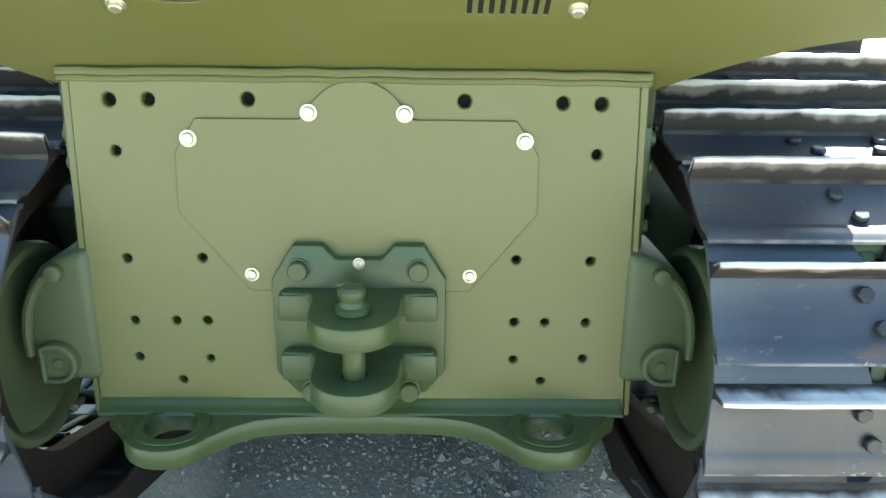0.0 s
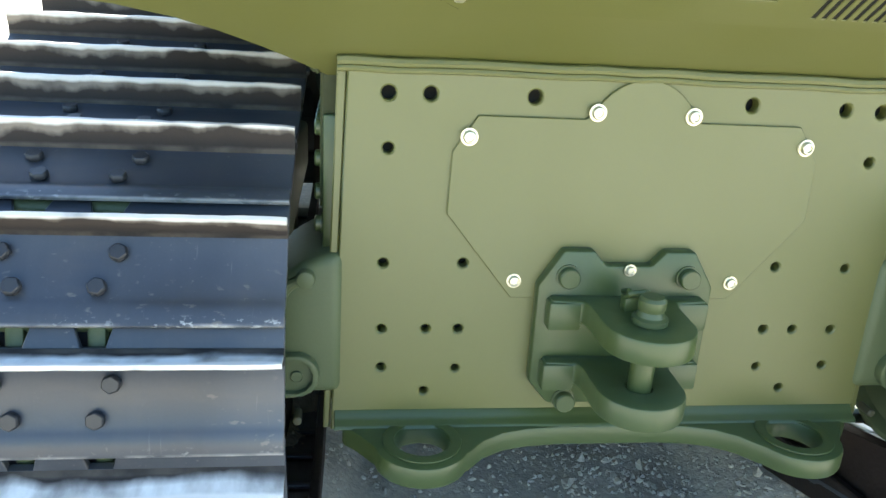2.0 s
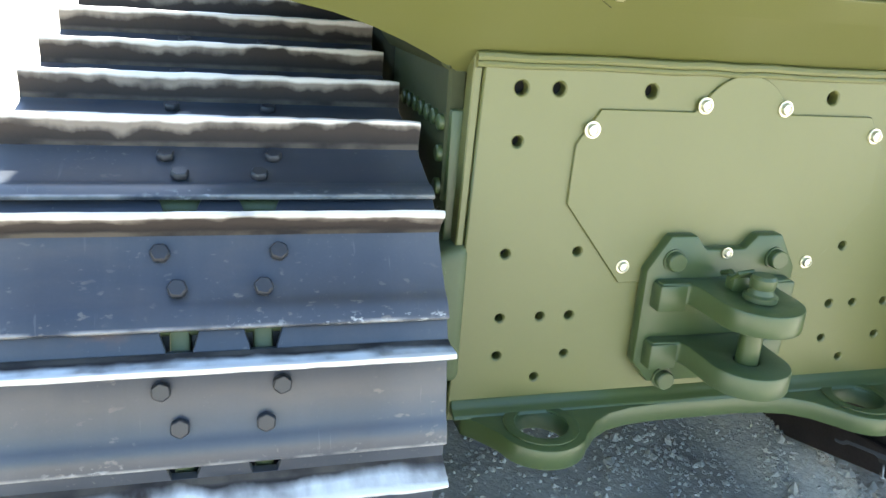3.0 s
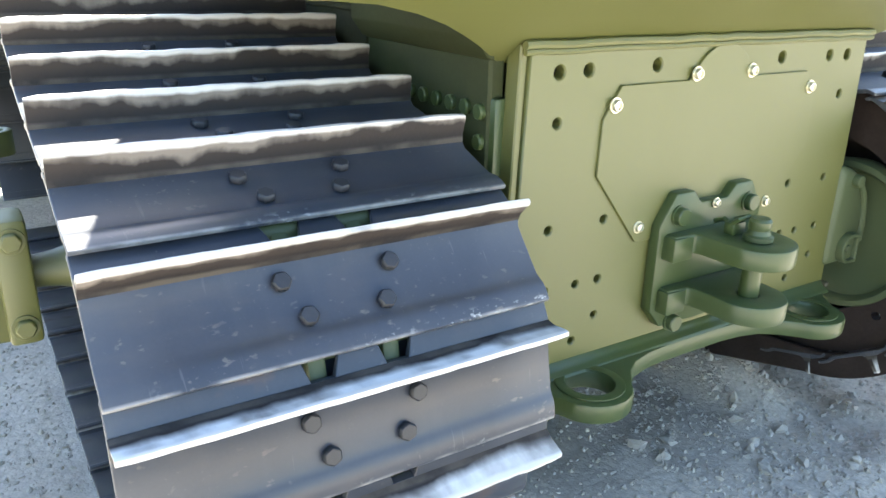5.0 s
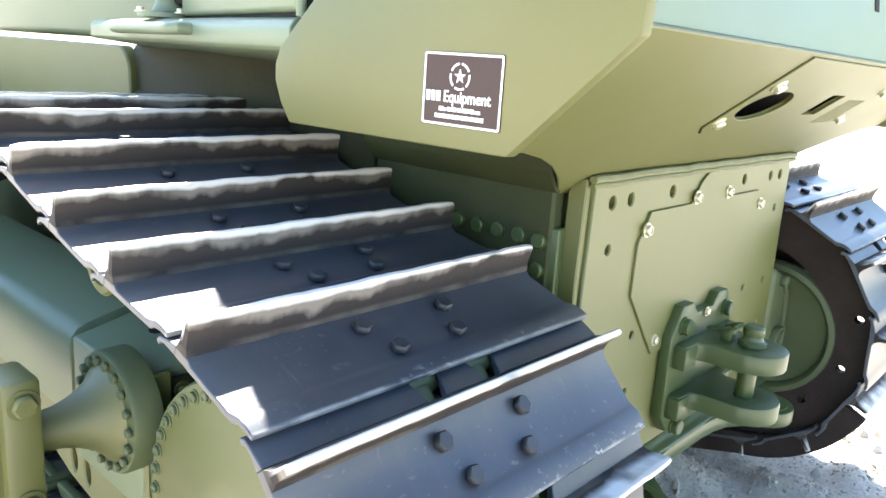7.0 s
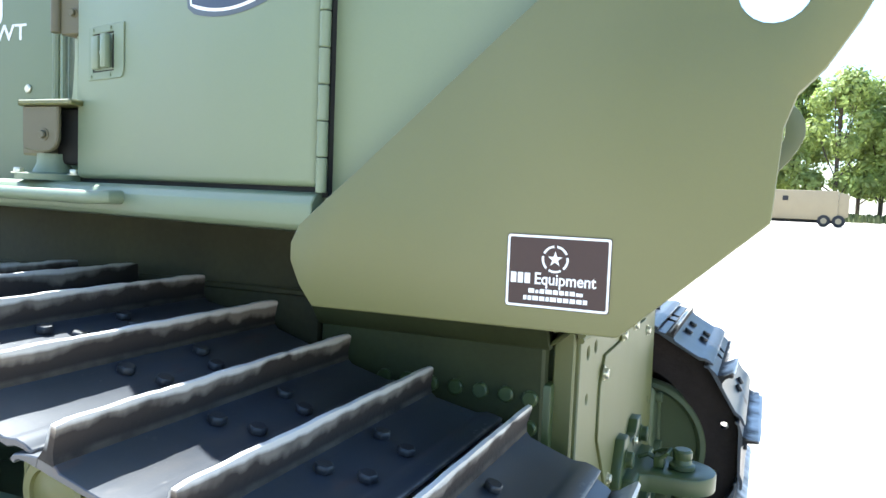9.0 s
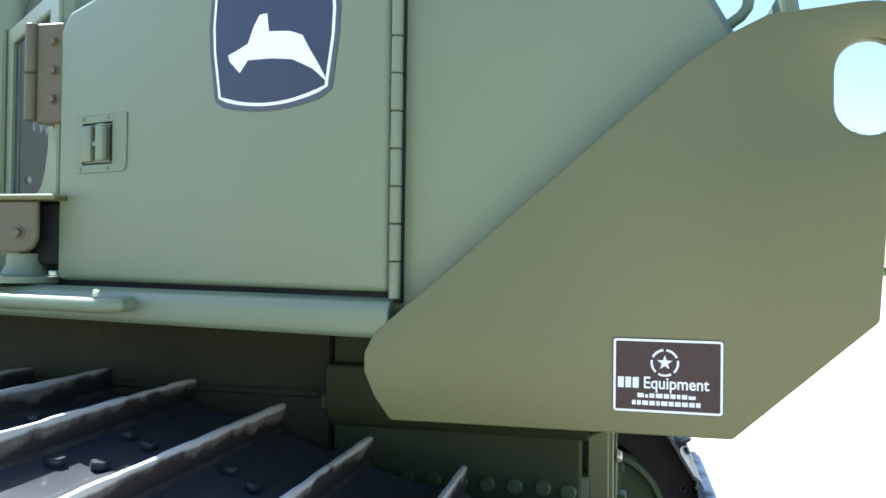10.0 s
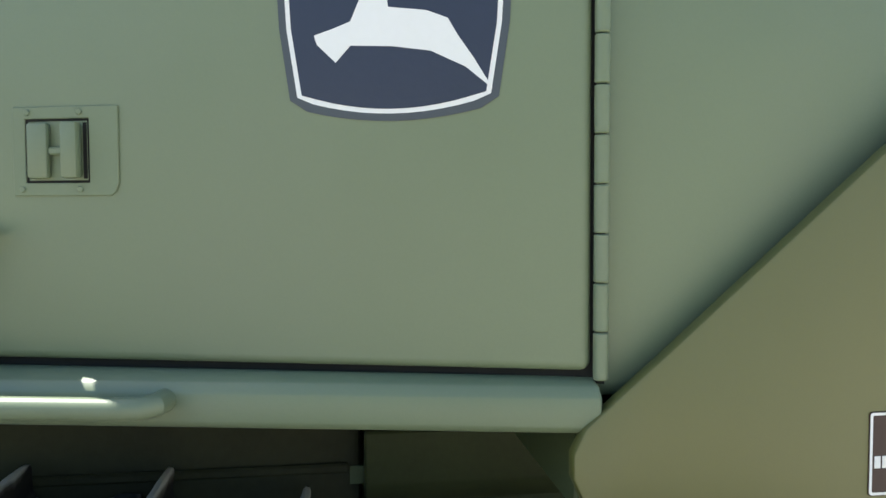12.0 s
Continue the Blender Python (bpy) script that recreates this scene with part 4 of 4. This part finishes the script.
# the mark is kept to one plain swept shape
ZIG = [(0.060, 0.052), (0.080, 0.072), (0.083, 0.082), (0.062, 0.089), (0.044, 0.096), (0.034, 0.120), (0.022, 0.138), (0.008, 0.138), (0.004, 0.110), (-0.036, 0.105), (-0.058, 0.096), (-0.068, 0.078), (-0.084, 0.054), (-0.104, 0.020),
       (-0.076, 0.044), (-0.040, 0.062), (0.000, 0.068), (0.044, 0.070)]
part("emblem_mark", moved(prism(ZIG, "z", 0.0018, 0.0023), SH), WHITE, badge)

# ---- cab corner, seen past the door ----
GLASS = bpy.data.materials.new("tinted cab glass")
GLASS.use_nodes = True
gb = GLASS.node_tree.nodes["Principled BSDF"]
gb.inputs["Base Color"].default_value = (0.03, 0.033, 0.035, 1)
gb.inputs["Roughness"].default_value = 0.02
gb.inputs["IOR"].default_value = 1.6
# the cab narrows towards the hood, so its door turns to face forward
CD, CN = Vector((0.58, 0.8146, 0)), Vector((-0.8146, 0.58, 0))
CAB = Matrix.Translation((-0.797, 1.092, 0)) @ Matrix((CD, Vector((0, 0, 1)), CN)).transposed().to_4x4()
pane = [(0.068, 1.80), (0.072, 1.775), (0.088, 1.735), (0.112, 1.705), (0.145, 1.688), (0.40, 1.682), (0.40, 2.06), (0.068, 2.06)]
part("cab_post", box(-0.79, -0.62, 1.062, 1.105, 1.675, 2.1, 0.012, 2), COOL, dozer, "grey-green cab corner post")
part("cab_sill", joined(box(-0.862, -0.50, 1.04, 1.20, 1.660, 1.672, 0.003), prism([(-0.86, 1.20), (-0.50, 1.20), (-0.42, 1.46), (-0.50, 1.46)], "z", 1.660, 1.672)), OLIVE, dozer, "thin cab floor ledge")
cab_door = part("cab_door", moved(prism([(0.0, 1.676), (0.44, 1.676), (0.44, 2.10), (0.0, 2.10)], "z", -0.03, 0.0, [pane], 0.004), CAB), COOL, dozer, "grey-green cab door with a tinted window")
part("cab_window", moved(box(0.05, 0.42, 1.680, 2.08, -0.016, -0.010), CAB), GLASS, cab_door, "dark tinted window pane").visible_shadow = False
part("door_edge", moved(tube([(0.448, 1.68, 0.006), (0.448, 2.10, 0.006)], 0.012, 10), CAB), COOL, cab_door)
hg = part("door_hinge", prism([(1.056, 1.833), (1.066, 1.818), (1.135, 1.818), (1.135, 2.018), (1.052, 2.018)], "x", -0.807, -0.787, (), 0.003), BEIGE, dozer, "heavy bolted olive cab door hinge")
part("hinge_block", prism([(1.054, 1.830), (1.075, 1.790), (1.105, 1.790), (1.115, 1.818), (1.135, 1.818), (1.135, 2.023), (1.05, 2.023)], "x", -0.786, -0.722, (), 0.004), BEIGE, hg)
for z0, z1 in ((1.823, 1.916), (1.920, 2.018)):
    part("hinge_pin", cyl((-0.807, 1.146), "z", z0, z1, 0.0125, 16, 0.002), BEIGE, hg)
for z in (1.864, 1.922, 1.980):
    part("hinge_bolt", moved(hexbolt(0.0085, 0.008, 0.011), Matrix.Translation((-0.807, 1.094, z)) @ Matrix.Rotation(radians(-90), 4, "Y")), BEIGE, hg)
part("hinge_screw", moved(hexbolt(0.007, 0.006), Matrix.Translation((-0.786, 1.090, 1.806)) @ Matrix.Rotation(radians(-90), 4, "Y")), BOLT, hg)
mount = part("cab_mount", joined(prism([(1.088, 1.659), (1.088, 1.587), (1.096, 1.570), (1.112, 1.561), (1.135, 1.559), (1.188, 1.565), (1.196, 1.582), (1.196, 1.659)], "x", -0.8530, -0.8410, (), 0.003), box(-0.8405, -0.7150, 1.14, 1.212, 1.552, 1.658, 0.004)), BEIGE, dozer, "olive cab mounting bracket with a rounded corner")
part("mount_bolt", moved(hexbolt(0.0095, 0.009, 0.014), Matrix.Translation((-0.8530, 1.128, 1.597)) @ Matrix.Rotation(radians(-90), 4, "Y")), BEIGE, mount)
part("mount_block", box(-0.8150, -0.6750, 1.045, 1.139, 1.534, 1.658, 0.012, 2), DARK, mount, "dark block behind the bracket")
part("mount_foot", moved(lathe([(0.078, 1.500), (0.078, 1.512), (0.044, 1.516), (0.034, 1.535), (0.034, 1.557)], 24), Matrix.Translation((-0.8100, 1.15, 0))), COOL, mount)
for x, y in ((-0.8700, 1.185), (-0.8200, 1.075)):
    part("foot_nut", moved(hexbolt(0.011, 0.012, 0.015), Matrix.Translation((x, y, 1.512))), ZINC, mount, "bright foot nut")
OTHER = Matrix.Diagonal((-1, 1, 1, 1))
part("cab_post", box(0.62, 0.79, 1.062, 1.105, 1.675, 2.1, 0.012, 2), COOL, dozer, "grey-green cab corner post")
far_door = part("cab_door", moved(prism([(0.0, 1.676), (0.44, 1.676), (0.44, 2.10), (0.0, 2.10)], "z", -0.03, 0.0, [pane], 0.004), OTHER @ CAB), COOL, dozer, "grey-green cab door with a tinted window")
part("cab_window", moved(box(0.05, 0.42, 1.680, 2.08, -0.016, -0.010), OTHER @ CAB), GLASS, far_door, "dark tinted window pane").visible_shadow = False
part("cab_rear_wall", box(-0.615, 0.615, 1.085, 1.115, 1.675, 2.10, 0.004), COOL, dozer, "grey-green rear cab wall")
upper = prism([(-0.74, 1.12), (-0.52, 1.44), (0.52, 1.44), (0.74, 1.12)], "z", 2.105, 2.868)
for v in upper.verts:
    if v.co.z > 2.5:
        v.co.x *= 0.5
part("upper_window", upper, GLASS, dozer, "dark tinted upper cab glass").visible_shadow = False
part("cab_roof", box(-0.48, 0.48, 0.90, 1.42, 2.87, 2.97, 0.04, 3), COOL, dozer, "grey-green cab roof")
part("cab_body", prism([(-0.73, 1.12), (-0.51, 1.44), (0.51, 1.44), (0.73, 1.12)], "z", 1.655, 1.80), DARK, dozer)
hood = part("engine_hood", box(-0.50, 0.50, 1.455, 4.1, 1.44, 2.245, 0.03, 3), COOL, dozer, "grey-green engine hood with white figures")
HM = Matrix.Translation((-0.5015, 1.985, 1.965)) @ Matrix(((0, 0, -1, 0), (-1, 0, 0, 0), (0, 1, 0, 0), (0, 0, 0, 1)))
lettering("figures", "850J", 0.135, HM, WHITE, hood, 1.14)
lettering("letters", "WT", 0.064, HM @ Matrix.Translation((0.225, -0.075, 0)), WHITE, hood, 1.25)
for y, z in ((1.62, 1.752), (1.62, 2.13), (2.4, 1.752), (2.4, 2.13)):
    part("hood_rivet", cyl((y, z), "x", -0.508, -0.499, 0.012, 14, 0.003), ZINC, hood)
part("belly", box(-0.49, 0.49, 0.76, 4.0, 0.45, 1.3, 0.02), OLIVE_DARK, dozer)
part("blade", prism([(4.0, 0.05), (4.05, 0.05), (3.95, 0.55), (4.08, 1.25), (4.02, 1.26), (3.88, 0.55)], "x", -1.7, 1.7, (), 0.006), OLIVE, dozer, "wide olive dozer blade")
part("blade_end", prism([(3.6, 0.2), (4.0, 0.1), (4.02, 1.2), (3.6, 0.9)], "x", -1.56, -1.50, (), 0.006), OLIVE, dozer)

# ---- ground ----
GRAVEL = material("grey crushed stone", (0.57, 0.50, 0.405), 0.92, vary=0.15, scale=1.3, grain=70, bump=0.5, depth=0.01)
t_ = GRAVEL.node_tree
co_ = t_.nodes.new("ShaderNodeTexCoord")
vor = t_.nodes.new("ShaderNodeTexVoronoi")
vor.inputs["Scale"].default_value = 48
t_.links.new(co_.outputs["Object"], vor.inputs["Vector"])
vor2 = t_.nodes.new("ShaderNodeTexVoronoi")
vor2.inputs["Scale"].default_value = 125
t_.links.new(co_.outputs["Object"], vor2.inputs["Vector"])
sp = t_.nodes.new("ShaderNodeSeparateColor")
t_.links.new(vor.outputs["Color"], sp.inputs[0])
mixed(GRAVEL, (0.65, 0.58, 0.48), steps(t_, sp.outputs[0], 0.55, 1.2))
mixed(GRAVEL, (0.42, 0.37, 0.30), steps(t_, vor.outputs["Distance"], 0.40, 0.95))
sp2 = t_.nodes.new("ShaderNodeSeparateColor")
t_.links.new(vor2.outputs["Color"], sp2.inputs[0])
mixed(GRAVEL, (0.46, 0.40, 0.325), steps(t_, sp2.outputs[1], 0.55, 1.1))
mixed(GRAVEL, (0.47, 0.40, 0.315), arith(t_, "MULTIPLY", steps(t_, noise_of(t_, 0.9, 6, (1, 2.5, 1), 12.0), 0.45, 0.7), 0.5))
hb = t_.nodes.new("ShaderNodeBump")
hb.inputs["Strength"].default_value, hb.inputs["Distance"].default_value = 0.45, 0.006
hb.invert = True
t_.links.new(arith(t_, "ADD", vor.outputs["Distance"], arith(t_, "MULTIPLY", vor2.outputs["Distance"], 0.5)), hb.inputs["Height"])
t_.links.new(hb.outputs[0], t_.nodes["Principled BSDF"].inputs["Normal"])


def rise(x, y):
    """The lie of the gravel near the machine, with churned heaps behind the far track."""
    h = 0.02 * noise.noise((x * 1.3, y * 1.3, 0)) + 0.014 * noise.noise((x * 4, y * 4, 3)) + 0.007 * noise.noise((x * 11, y * 11, 7))
    edge = max(0.0, 1 - ((x - 1.05) / 0.6) ** 2) * max(0.0, 1 - ((y + 0.24) / 0.34) ** 2)
    inner = max(0.0, 1 - ((abs(x) - 0.68) / 0.18) ** 2) * max(0.0, min(1.0, (y - 0.06) / 0.25)) * max(0.0, min(1.0, (2.6 - y) / 0.5))
    h += inner * (0.10 + 0.05 * noise.noise((x * 9, y * 5, 19)))
    h += edge * (0.022 + 0.085 * noise.noise((x * 6, y * 6, 11)))
    return h


bm = bmesh.new()
xs = [-400, -120, -40, -14, -6] + [-4 + 0.04 * i for i in range(201)] + [6, 14, 40, 120, 400]
ys = [-400, -120, -40, -14, -6] + [-3 + 0.04 * i for i in range(201)] + [7, 14, 40, 120, 400]
grid = []
for y in ys:
    row = []
    for x in xs:
        h = 0.0
        if abs(x) < 5 and -4 < y < 6:
            h = rise(x, y)
        row.append(bm.verts.new((x, y, h)))
    grid.append(row)
for a, b in zip(grid, grid[1:]):
    for i in range(len(xs) - 1):
        bm.faces.new((a[i], a[i + 1], b[i + 1], b[i]))
tagged(link("ground", bm, GRAVEL, None, "", 60), "pale grey crushed gravel yard", "ground", kind="structure")

# loose stones where the camera passes close
STONE = material("loose grey stone", (0.44, 0.39, 0.32), 0.9, vary=0.35, scale=20, grain=150, bump=0.4, depth=0.003)
t_ = STONE.node_tree
geo_ = t_.nodes.new("ShaderNodeNewGeometry")
mixed(STONE, (0.42, 0.37, 0.305), steps(t_, geo_.outputs["Random Per Island"], 0.35, 1.0))
ico = bmesh.new()
bmesh.ops.create_icosphere(ico, subdivisions=1, radius=1)
base_v = np.array([v.co[:] for v in ico.verts])
base_f = np.array([[v.index for v in f.verts] for f in ico.faces])
ico.free()
gen = np.random.default_rng(7)
all_v, all_f = [], []
count = 0
for k in range(21000):
    if k % 3 == 0:
        x, y = gen.uniform(0.1, 1.9), gen.uniform(-1.1, 0.8)
    elif k % 3 == 1:
        x, y = gen.uniform(-0.7, 1.0), gen.uniform(-0.9, 0.9)
    else:
        x, y = gen.uniform(-2.3, -1.35), gen.uniform(-0.3, 2.4)
    size = 0.0022 + 0.0075 * gen.random() ** 3
    if k % 3 == 0 and gen.random() < 0.10:
        size *= gen.uniform(1.8, 3.2)
    jit = base_v * (size * gen.uniform(0.6, 1.25, 3)) * (1 + 0.25 * gen.standard_normal((len(base_v), 1)))
    a = gen.uniform(0, 6.28)
    c, d = math.cos(a), math.sin(a)
    rot = np.stack([jit[:, 0] * c - jit[:, 1] * d, jit[:, 0] * d + jit[:, 1] * c, jit[:, 2]], 1)
    all_v.append(rot + np.array([x, y, rise(x, y) + size * 0.1]))
    all_f.append(base_f + count)
    count += len(base_v)
me = bpy.data.meshes.new("gravel")
me.from_pydata(np.concatenate(all_v).tolist(), [], np.concatenate(all_f).tolist())
me.materials.append(STONE)
tagged(new("gravel", me), "loose grey stones lying on the yard", "gravel", kind="stuff")

# ---- far edge of the yard ----
LEAF = material("summer leaves", (0.30, 0.36, 0.10), 0.6, vary=0.5, scale=0.6, grain=3.0, bump=0.0)
t_ = LEAF.node_tree
translucent = t_.nodes.new("ShaderNodeBsdfTranslucent")
t_.links.new(t_.nodes["Principled BSDF"].inputs["Base Color"].links[0].from_socket, translucent.inputs["Color"])
blend = t_.nodes.new("ShaderNodeMixShader")
blend.inputs[0].default_value = 0.45
t_.links.new(t_.nodes["Principled BSDF"].outputs[0], blend.inputs[1])
t_.links.new(translucent.outputs[0], blend.inputs[2])
t_.links.new(blend.outputs[0], t_.nodes["Material Output"].inputs["Surface"])
BARK = material("bark", (0.09, 0.07, 0.055), 0.9, vary=0.3, scale=3.0, grain=20)
TAN = material("tan painted sheet", (0.34, 0.275, 0.165), 0.55, vary=0.08, scale=0.7, grain=6)
TYRE = material("tyre rubber", (0.025, 0.025, 0.026), 0.8)
TIMBER = material("stacked timber", (0.42, 0.30, 0.17), 0.8, vary=0.3, scale=1.2, grain=9)
GRASS = material("rough grass", (0.12, 0.14, 0.05), 0.9, vary=0.4, scale=0.4, grain=4)


def crown_mesh(seed, high, wide, count):
    rng = random.Random(seed)
    bm = bmesh.new()
    blobs = []
    for i in range(26):
        a, h = rng.uniform(0, 6.28), rng.uniform(0.22, 1.0)
        rad = wide * (0.25 + 0.75 * math.sin(math.pi * min(1, h * 0.85 + 0.12))) * rng.uniform(0.25, 0.8)
        blobs.append((Vector((rad * math.cos(a), rad * math.sin(a), high * h)), wide * rng.uniform(0.22, 0.42)))
    for i in range(count):
        c, r = rng.choice(blobs)
        d = Vector((rng.gauss(0, 1), rng.gauss(0, 1), rng.gauss(0, 0.8))).normalized()
        p = c + d * r * rng.uniform(0.55, 1.05)
        n = (d + Vector((rng.gauss(0, 0.5), rng.gauss(0, 0.5), 0.4))).normalized()
        u = n.orthogonal().normalized()
        v = n.cross(u)
        w = rng.uniform(0.22, 0.5)
        ang = rng.uniform(0, 6.28)
        u, v = u * math.cos(ang) + v * math.sin(ang), v * math.cos(ang) - u * math.sin(ang)
        vs = [bm.verts.new(p + u * w * x + v * w * y + n * z) for x, y, z in ((-1, 0, 0), (0, -0.5, 0.03), (1, 0, -0.02), (0, 0.5, 0.03))]
        bm.faces.new(vs)
    return bm, blobs


def tree(seed, high=9.0, wide=3.2):
    th = tagged(new("tree"), "leafy green deciduous tree at the yard's edge", "tree", "trees along the yard")
    bm, blobs = crown_mesh(seed, high, wide, 5200)
    bars = [tube([(0, 0, -0.2), (0.05, 0.02, high * 0.2), (-0.04, 0.06, high * 0.5), (0.05, 0, high * 0.85)], 0.26, 8)]
    for c, r in blobs[:9]:
        bars.append(tube([(0, 0.03, max(0.6, c.z * 0.45)), tuple(c * 0.6 + Vector((0, 0, c.z * 0.12))), tuple(c)], 0.09, 6))
    part("trunk", joined(*bars), BARK, th)
    part("crown", bm, LEAF, th, "", 0)
    return th


def place(az, dist):
    return Vector((-1.9 + dist * math.sin(radians(az)), -0.33 + dist * math.cos(radians(az)), 0))


# the trees stand in a row behind the trailer
kinds = [tree(s, h, w) for s, h, w in ((3, 17.5, 6.0), (8, 15.5, 5.2), (12, 18.5, 6.4))]
spots = [(85.5, 118), (88.6, 112), (91.2, 121), (93.9, 113), (96.6, 118), (99.2, 112), (101.9, 120), (104.6, 114), (90.0, 132), (95.3, 134), (100.5, 133)]
rng = random.Random(5)
for k, (az, dist) in enumerate(spots):
    m = Matrix.Translation(place(az, dist)) @ Matrix.Rotation(rng.uniform(0, 6.28), 4, "Z") @ Matrix.Diagonal((*[rng.uniform(0.9, 1.12)] * 3, 1))
    if k < 3:
        kinds[k].matrix_basis = m
    else:
        copy_thing(kinds[k % 3], m)

# unseen trees added round the yard's far side to block low skylight
for k in range(20):
    az, dist = 190 + 9 * k + rng.uniform(-3, 3), rng.uniform(85, 100)
    m = Matrix.Translation(place(az, dist)) @ Matrix.Rotation(rng.uniform(0, 6.28), 4, "Z") @ Matrix.Diagonal((*[rng.uniform(0.85, 1.05)] * 3, 1))
    copy_thing(kinds[k % 3], m)

verge = bmesh.new()
for k in range(900):
    az, dist = rng.uniform(84, 107), rng.uniform(101, 130)
    p = place(az, dist)
    for j in range(4):
        q = p + Vector((rng.uniform(-0.8, 0.8), rng.uniform(-0.8, 0.8), 0))
        h, w, a = rng.uniform(0.3, 1.1), rng.uniform(0.1, 0.3), rng.uniform(0, 6.28)
        d = Vector((math.cos(a), math.sin(a), 0)) * w
        verge.faces.new([verge.verts.new(v) for v in (q - d, q + d, q + d * 0.4 + Vector((0.1, 0, h)), q - d * 0.4 + Vector((0, 0.1, h * 0.9)))])
tagged(link("rough_grass", verge, GRASS, None), "uncut green grass below the trees", "grass", kind="stuff")

# tan box trailer
TM = Matrix.Translation(place(90.8, 72)) @ Matrix.Rotation(radians(-4), 4, "Z")
trailer = tagged(new("box_trailer"), "long tan box trailer parked below the trees", "trailer")
trailer.matrix_basis = TM
part("body", box(-1.2, 1.2, -4.2, 5.2, 0.55, 3.0, 0.08, 2), TAN, trailer)
part("nose", prism([(-5.0, 0.9), (-4.22, 0.55), (-4.22, 2.9), (-5.0, 2.7)], "x", -1.1, 1.1, (), 0.05, 2), TAN, trailer)
for k in range(5):
    y = 4.4 - 1.15 * k
    part("window", box(-1.235, -1.205, y - 0.22, y + 0.22, 2.1, 2.5), TYRE, trailer, "small dark side window")
for y in (-4.3, -3.2):
    wh = part("wheel", cyl((y, 0.5), "x", -1.25, -0.95, 0.5, 28, 0.06, 2), TYRE, trailer)
    part("rim", cyl((y, 0.5), "x", -1.262, -1.24, 0.24, 20, 0.02), TAN, wh)
part("chassis", box(-0.9, 0.9, -4.1, 5.0, 0.3, 0.54), DARK, trailer)

# timber stack on bearers
stack = tagged(new("timber_stack"), "stack of sawn yellow timber on dark bearers", "timber")
stack.matrix_basis = Matrix.Translation(place(100.4, 92))
for i in range(5):
    for j in range(6):
        part("board", box(-1.5, 1.5, -2.4 + 0.8 * j + 0.02, -2.4 + 0.8 * j + 0.78, 1.5 + 0.55 * i, 2.03 + 0.55 * i, 0.02), TIMBER, stack)
for y in (-2.0, 0.0, 2.0):
    part("bearer", box(-1.6, 1.6, y - 0.15, y + 0.15, 0.0, 1.5), DARK, stack)
